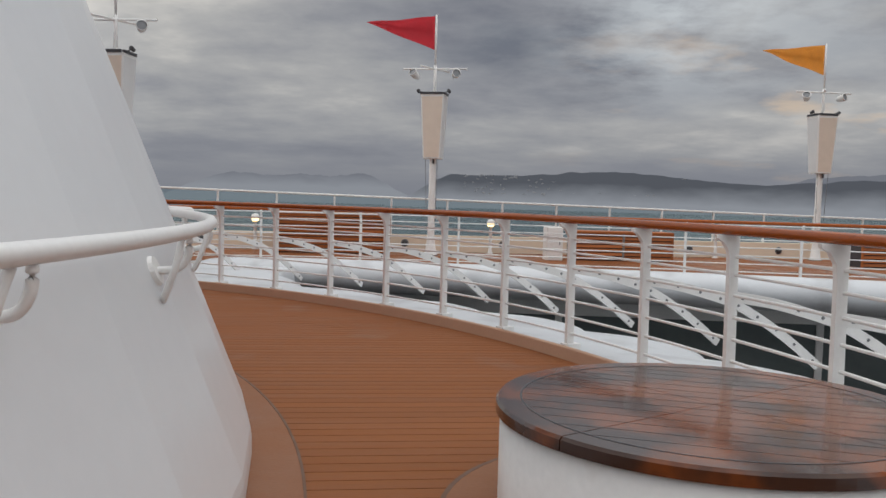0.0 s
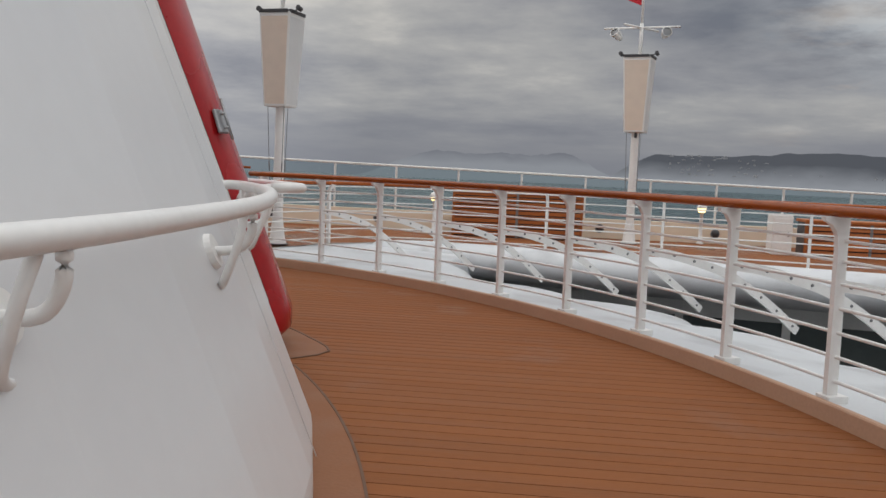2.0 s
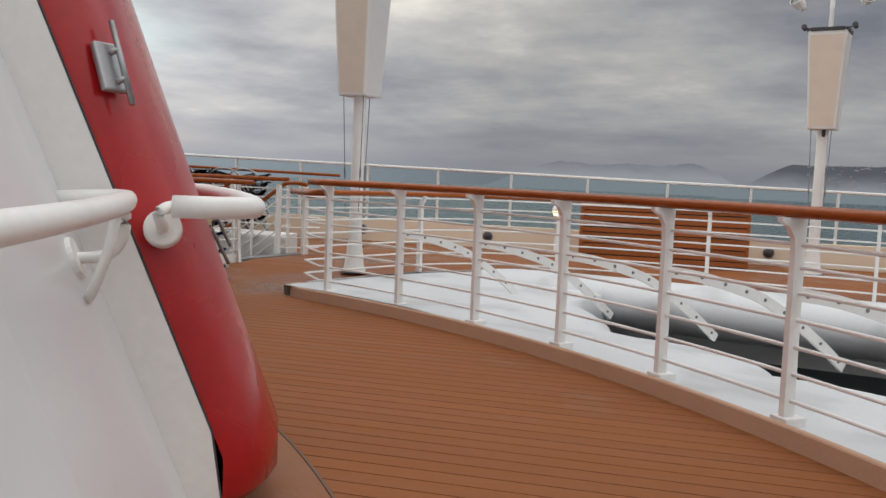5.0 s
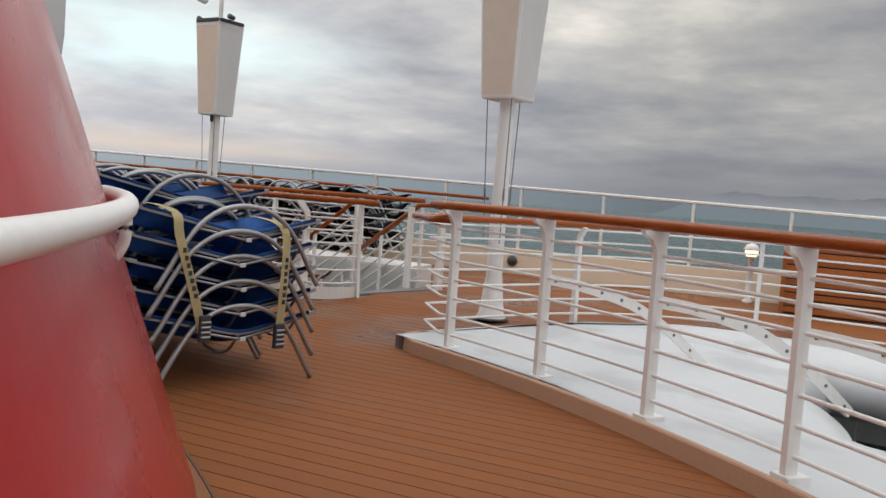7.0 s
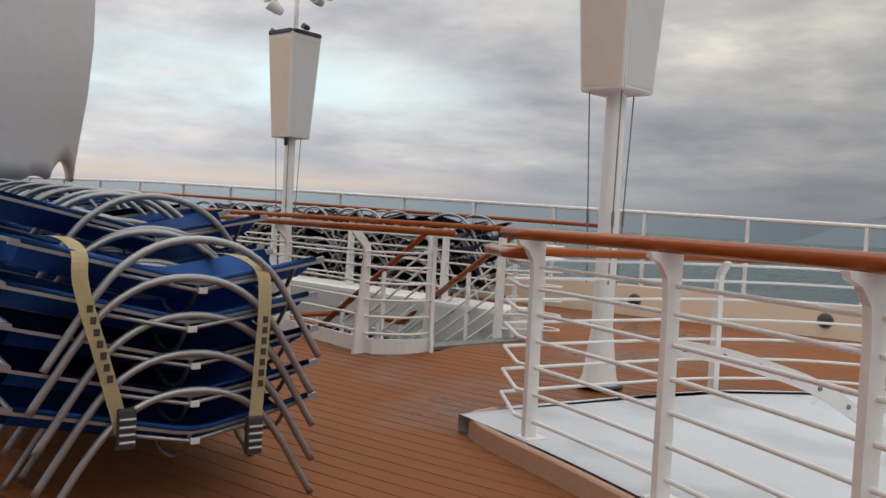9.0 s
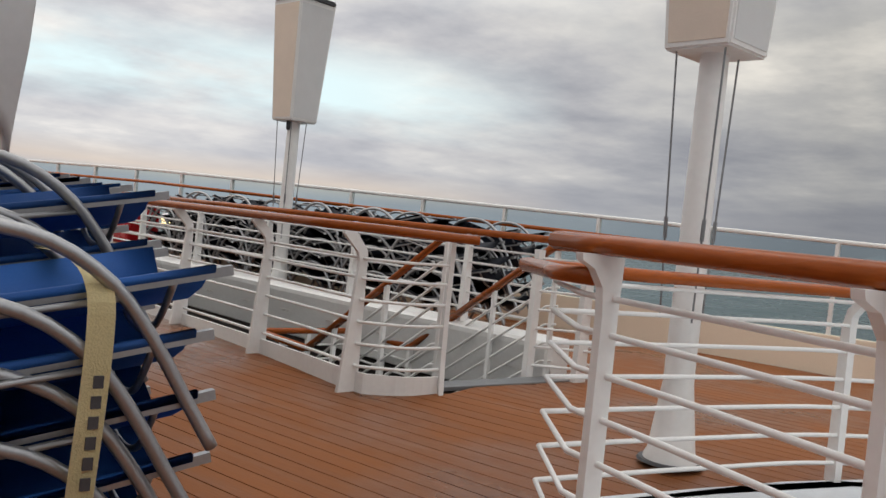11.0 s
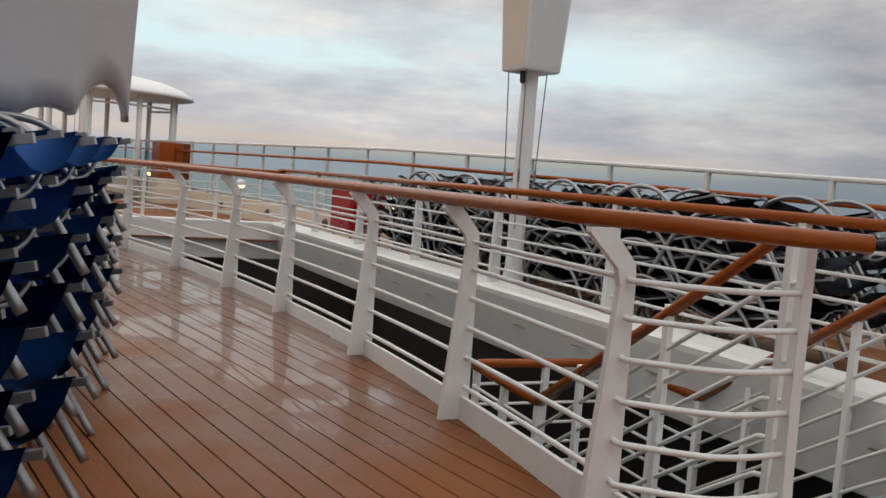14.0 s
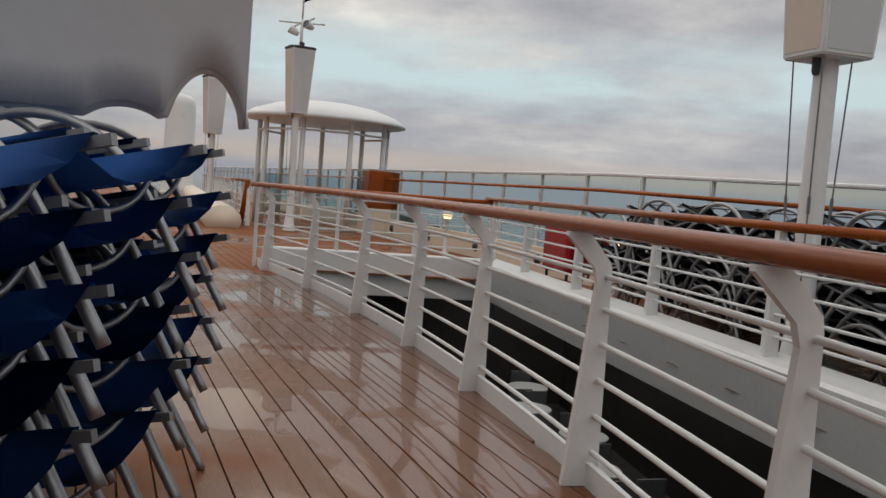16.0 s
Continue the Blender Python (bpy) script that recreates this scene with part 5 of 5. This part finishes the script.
base = smooth_path([(-0.10, 0.02, 0), (0.10, -0.30, 0), (0.28, -0.75, 0), (0.36, -1.3, 0), (0.3, -2.1, 0), (0.05, -3.0, 0), (-0.5, -4.2, 0), (-1.4, -5.6, 0)], 22)
arc_len, acc = [0.0], 0.0
for p, q in zip(base, base[1:]):
    acc += (q - p).length
    arc_len.append(acc)


def low_edge(u):
    if u < 0.34:
        return 1.32 + 0.21 * math.sin(math.pi * u / 0.34) ** 0.55
    if u < 0.62:
        return 1.32 + 0.05 * math.sin(math.pi * (u - 0.34) / 0.28) ** 0.6
    return 1.32


front, back = [], []
for p, u in zip(base, arc_len):
    z0 = low_edge(u)
    cf, cb = [], []
    for k in range(13):
        z = z0 + (9.0 - z0) * (k / 12) ** 1.6
        bulge = 0.34 * math.sin(max(0.0, min(1.0, (z - 1.3) / 1.4)) * math.pi * 0.5) ** 1.5 - 0.05 * max(0, z - 3.4)
        out = Vector((1.0, 0.05, 0)).normalized() * bulge * (0.4 + 0.6 * math.exp(-u * 0.6))
        cf.append(bm.verts.new(Vector((p.x, p.y, z)) + out + Vector((0.02, 0, 0))))
        cb.append(bm.verts.new(Vector((p.x - 0.12, p.y - 0.03, z)) + out))
    front.append(cf); back.append(cb)
for i in range(len(base) - 1):
    for k in range(12):
        bm.faces.new((front[i][k], front[i + 1][k], front[i + 1][k + 1], front[i][k + 1]))
        bm.faces.new((back[i][k], back[i][k + 1], back[i + 1][k + 1], back[i + 1][k]))
    bm.faces.new((front[i][0], back[i][0], back[i + 1][0], front[i + 1][0]))
for k in range(12):
    bm.faces.new((front[0][k], front[0][k + 1], back[0][k + 1], back[0][k]))
bmesh.ops.recalc_face_normals(bm, faces=bm.faces)
edge_pts = [c[0].co.copy() + Vector((-0.06, -0.01, 0.0)) for c in front]
part("wing_skin", bm, M_WING, shell, smooth=True)
bm = bmesh.new()
add_tube(bm, edge_pts, 0.022, 8)
part("edge_bead", bm, M_FUNNEL, shell, "smooth white rounded edge bead", smooth=True)

# ---- pavilion and far deck ----
pav = thing("round_pavilion", (-29.5, 12.6, 0), "white open pavilion with a shallow domed roof and slim posts", "pavilion", turn=12)
bm = bmesh.new()
add_lathe(bm, [(0.0, 3.16), (0.7, 3.13), (1.3, 3.03), (1.8, 2.86), (2.02, 2.72), (2.06, 2.64), (1.95, 2.61), (1.0, 2.62), (0, 2.62)], 48)
part("roof", bm, M_WHITE, pav, "shallow white domed roof", smooth=True)
for k in range(9):
    p = pol(O3, 1.66, 40 * k + 8)
    bm = bmesh.new()
    add_tube(bm, [(p.x, p.y, 0), (p.x, p.y, 2.63)], 0.065, 12)
    part("post", bm, M_WHITE, pav, smooth=True)
for k in range(9):
    if k in (3, 4):
        continue
    a, b = pol(O3, 1.66, 40 * k + 8), pol(O3, 1.66, 40 * (k + 1) + 8)
    bm = bmesh.new()
    add_tube(bm, [(a.x, a.y, 2.35), (b.x, b.y, 2.35)], 0.03, 6)
    part("tie_bar", bm, M_WHITE, pav)
    bm = bmesh.new()
    d = (b - a)
    mm = Matrix.Translation(a) @ Matrix.Rotation(math.atan2(d.y, d.x), 4, "Z")
    add_box(bm, (0.1, -0.006, 0.15), (d.length - 0.1, 0.006, 1.25), mm)
    part("screen_pane", bm, M_GLASS, pav, "low green glass screen")
bar = thing("wooden_cabinet", (-27.6, 13.92, 0), "dark red brown wooden cabinet beside the pavilion", "cabinet", turn=12)
bm = bmesh.new()
add_box(bm, (-0.3, -0.38, 0.62), (0.3, 0.38, 1.5), None, 0.02)
part("body", bm, M_WOOD, bar)
bm = bmesh.new()
add_box(bm, (-0.32, -0.42, 0.0), (0.34, 0.42, 0.62), None, 0.015)
part("plinth", bm, M_CREAM, bar, "cream painted plinth")
for s in (-1, 1):
    bm = bmesh.new()
    add_box(bm, (0.3, s * 0.185 - 0.165, 0.70), (0.315, s * 0.185 + 0.165, 1.4), None, 0.004)
    part("door", bm, M_WOOD, bar)
aft = thing("aft_railing", (0, 0, 0), "white railing with close bars running aft along the far deck", "railing")
ap = [Vector(p) for p in ((-27.6, 10.85, 0), (-34, 9.95, 0), (-45, 8.5, 0), (-58, 6.8, 0))]
for a, b in zip(ap, ap[1:]):
    nseg = max(1, round((b - a).length / 1.5))
    for k in range(nseg):
        p = a.lerp(b, k / nseg)
        plate("post", END_POST, 0.05, p, 100, aft)
for z in P_BARS:
    bm = bmesh.new()
    add_tube(bm, [p + Vector((0, 0.04, z)) for p in ap], 0.0115, 6)
    part("bar", bm, M_WHITE, aft)
bm = bmesh.new()
add_sweep(bm, [p + Vector((0, 0.02, 1.04)) for p in ap], rail_profile(0.05, 0.03))
part("top_rail", bm, M_WOOD, aft, "varnished teak top rail", smooth=True)
bm = bmesh.new()
add_sweep(bm, smooth_path([(-26.2, 10.45, 0.16), (-30, 9.85, 0.2), (-42, 8.2, 0.2), (-58, 6.0, 0.2)], 6), circle(0.32, 14, 0.40))
tagged(mesh_ob("trim_deck_fairing", bm, M_CREAM, None, True), "rounded cream fairing along the wet deck", "trim", kind="structure")

bm = bmesh.new()
add_sweep(bm, [(-28.1, 10.72, 0.03), (-27.5, 10.86, 1.06)], rail_profile(0.06, 0.035))
part("end_brace", bm, M_WOOD, aft, "slanting teak end brace", smooth=True)
well_end = thing("well_end_railing", (0, 0, 0), "white railing with teak rail across the end of the stairwell", "railing")
ea, eb = Vector((-18.45, q_y(-18.45) + 0.06, 0)), Vector((-18.62, f_y(-18.62) - 0.05, 0))
for k in range(4):
    plate("post", END_POST, 0.045, ea.lerp(eb, k / 3), 180, well_end)
for z in P_BARS:
    bm = bmesh.new()
    add_tube(bm, [ea + Vector((-0.04, 0, z)), eb + Vector((-0.04, 0, z))], 0.0115, 6)
    part("bar", bm, M_WHITE, well_end)
bm = bmesh.new()
add_sweep(bm, [ea + Vector((-0.03, -0.1, 1.04)), eb + Vector((-0.03, 0, 1.04))], rail_profile(0.05, 0.03))
part("top_rail", bm, M_WOOD, well_end, "varnished teak top rail", smooth=True)
vent = thing("vent_housing", (-50.5, 6.4, 0), "tall white rounded ventilation housing on the far deck", "vent")
bm = bmesh.new()
add_lathe(bm, [(0.78, 0.0), (0.74, 0.1), (0.70, 4.3), (0.62, 4.6), (0.40, 4.8), (0.0, 4.86)], 28)
part("housing", bm, M_WHITE, vent, smooth=True)
bm = bmesh.new()
add_lathe(bm, [(0.80, 0.0), (0.84, 0.06), (0.80, 0.14), (0.74, 0.14)], 28)
part("base_flange", bm, M_CREAM, vent, "cream base flange", smooth=True)

# ---- lower deck seen through the openings ----
front_wall = thing("lower_window_wall", (0, 15.25, -3.0), "row of dark windows in white frames below the rim", "windows", kind="structure", turn=0)
for k in range(14):
    x = -6 + 1.55 * k
    bm = bmesh.new()
    add_box(bm, (x + 0.06, 0.0, 0.5), (x + 1.49, 0.03, 2.2))
    part("pane", bm, M_DGLASS, front_wall)
    bm = bmesh.new()
    add_box(bm, (x - 0.06, -0.05, 0.0), (x + 0.06, 0.08, 2.7))
    part("mullion", bm, M_WHITE, front_wall)
bm = bmesh.new()
add_box(bm, (-6, -0.03, 0.0), (15.7, 0.06, 0.5))
add_box(bm, (-6, -0.03, 2.2), (15.7, 0.06, 2.75))
part("spandrel", bm, M_WHITE, front_wall)


def cafe_table(x, y):
    t = thing("cafe_table", (x, y, -3.0), "small round table on the dim lower deck", "table", "lower deck tables")
    bm = bmesh.new()
    add_lathe(bm, [(0, 0.74), (0.36, 0.74), (0.37, 0.725), (0.36, 0.71), (0, 0.71)], 20)
    part("tabletop", bm, M_WHITE, t)
    bm = bmesh.new()
    add_lathe(bm, [(0.22, 0), (0.2, 0.03), (0.03, 0.06), (0.03, 0.72)], 12)
    part("pedestal", bm, M_DARK, t)


def cafe_chair(x, y, deg):
    t = thing("cafe_chair", (x, y, -3.0), "pale metal chair on the dim lower deck", "chair", "lower deck chairs", turn=deg)
    bm = bmesh.new()
    add_box(bm, (-0.21, -0.21, 0.43), (0.21, 0.21, 0.46), None, 0.008)
    part("seat", bm, M_GREY, t)
    bm = bmesh.new()
    add_box(bm, (-0.2, 0.19, 0.55), (0.2, 0.215, 0.85), None, 0.008)
    part("backrest", bm, M_GREY, t)
    for sx in (-0.19, 0.19):
        for sy in (-0.19, 0.19):
            bm = bmesh.new()
            add_tube(bm, [(sx, sy, 0), (sx, sy, 0.85 if sy > 0 else 0.44)], 0.012, 6)
            part("leg", bm, M_GREY, t)


for k in range(16):
    tx, ty = -11.6 - 1.5 * (k // 2), 15.9 + 0.4 * (k // 2 % 2) - 1.75 * (k % 2)
    cafe_table(tx, ty)
    cafe_chair(tx - 0.6, ty + 0.1, 95)
    cafe_chair(tx + 0.6, ty - 0.1, -85)
for k in range(5):
    tx, ty = 3.0 + 1.6 * k, 12.4 - 0.5 * k
    cafe_table(tx, ty)
    cafe_chair(tx - 0.6, ty, 90)
    cafe_chair(tx + 0.1, ty + 0.6, 5)

# ---- planks, last ----
for job in plank_jobs:
    bm = bmesh.new()
    plank_bm(bm, *job)
    part("plank", bm, M_PLANK, deck)
bm = bmesh.new()
for job in rest_jobs:
    plank_bm(bm, *job)
tagged(part("outer_planks", bm, M_PLANK, deck), kind="stuff")
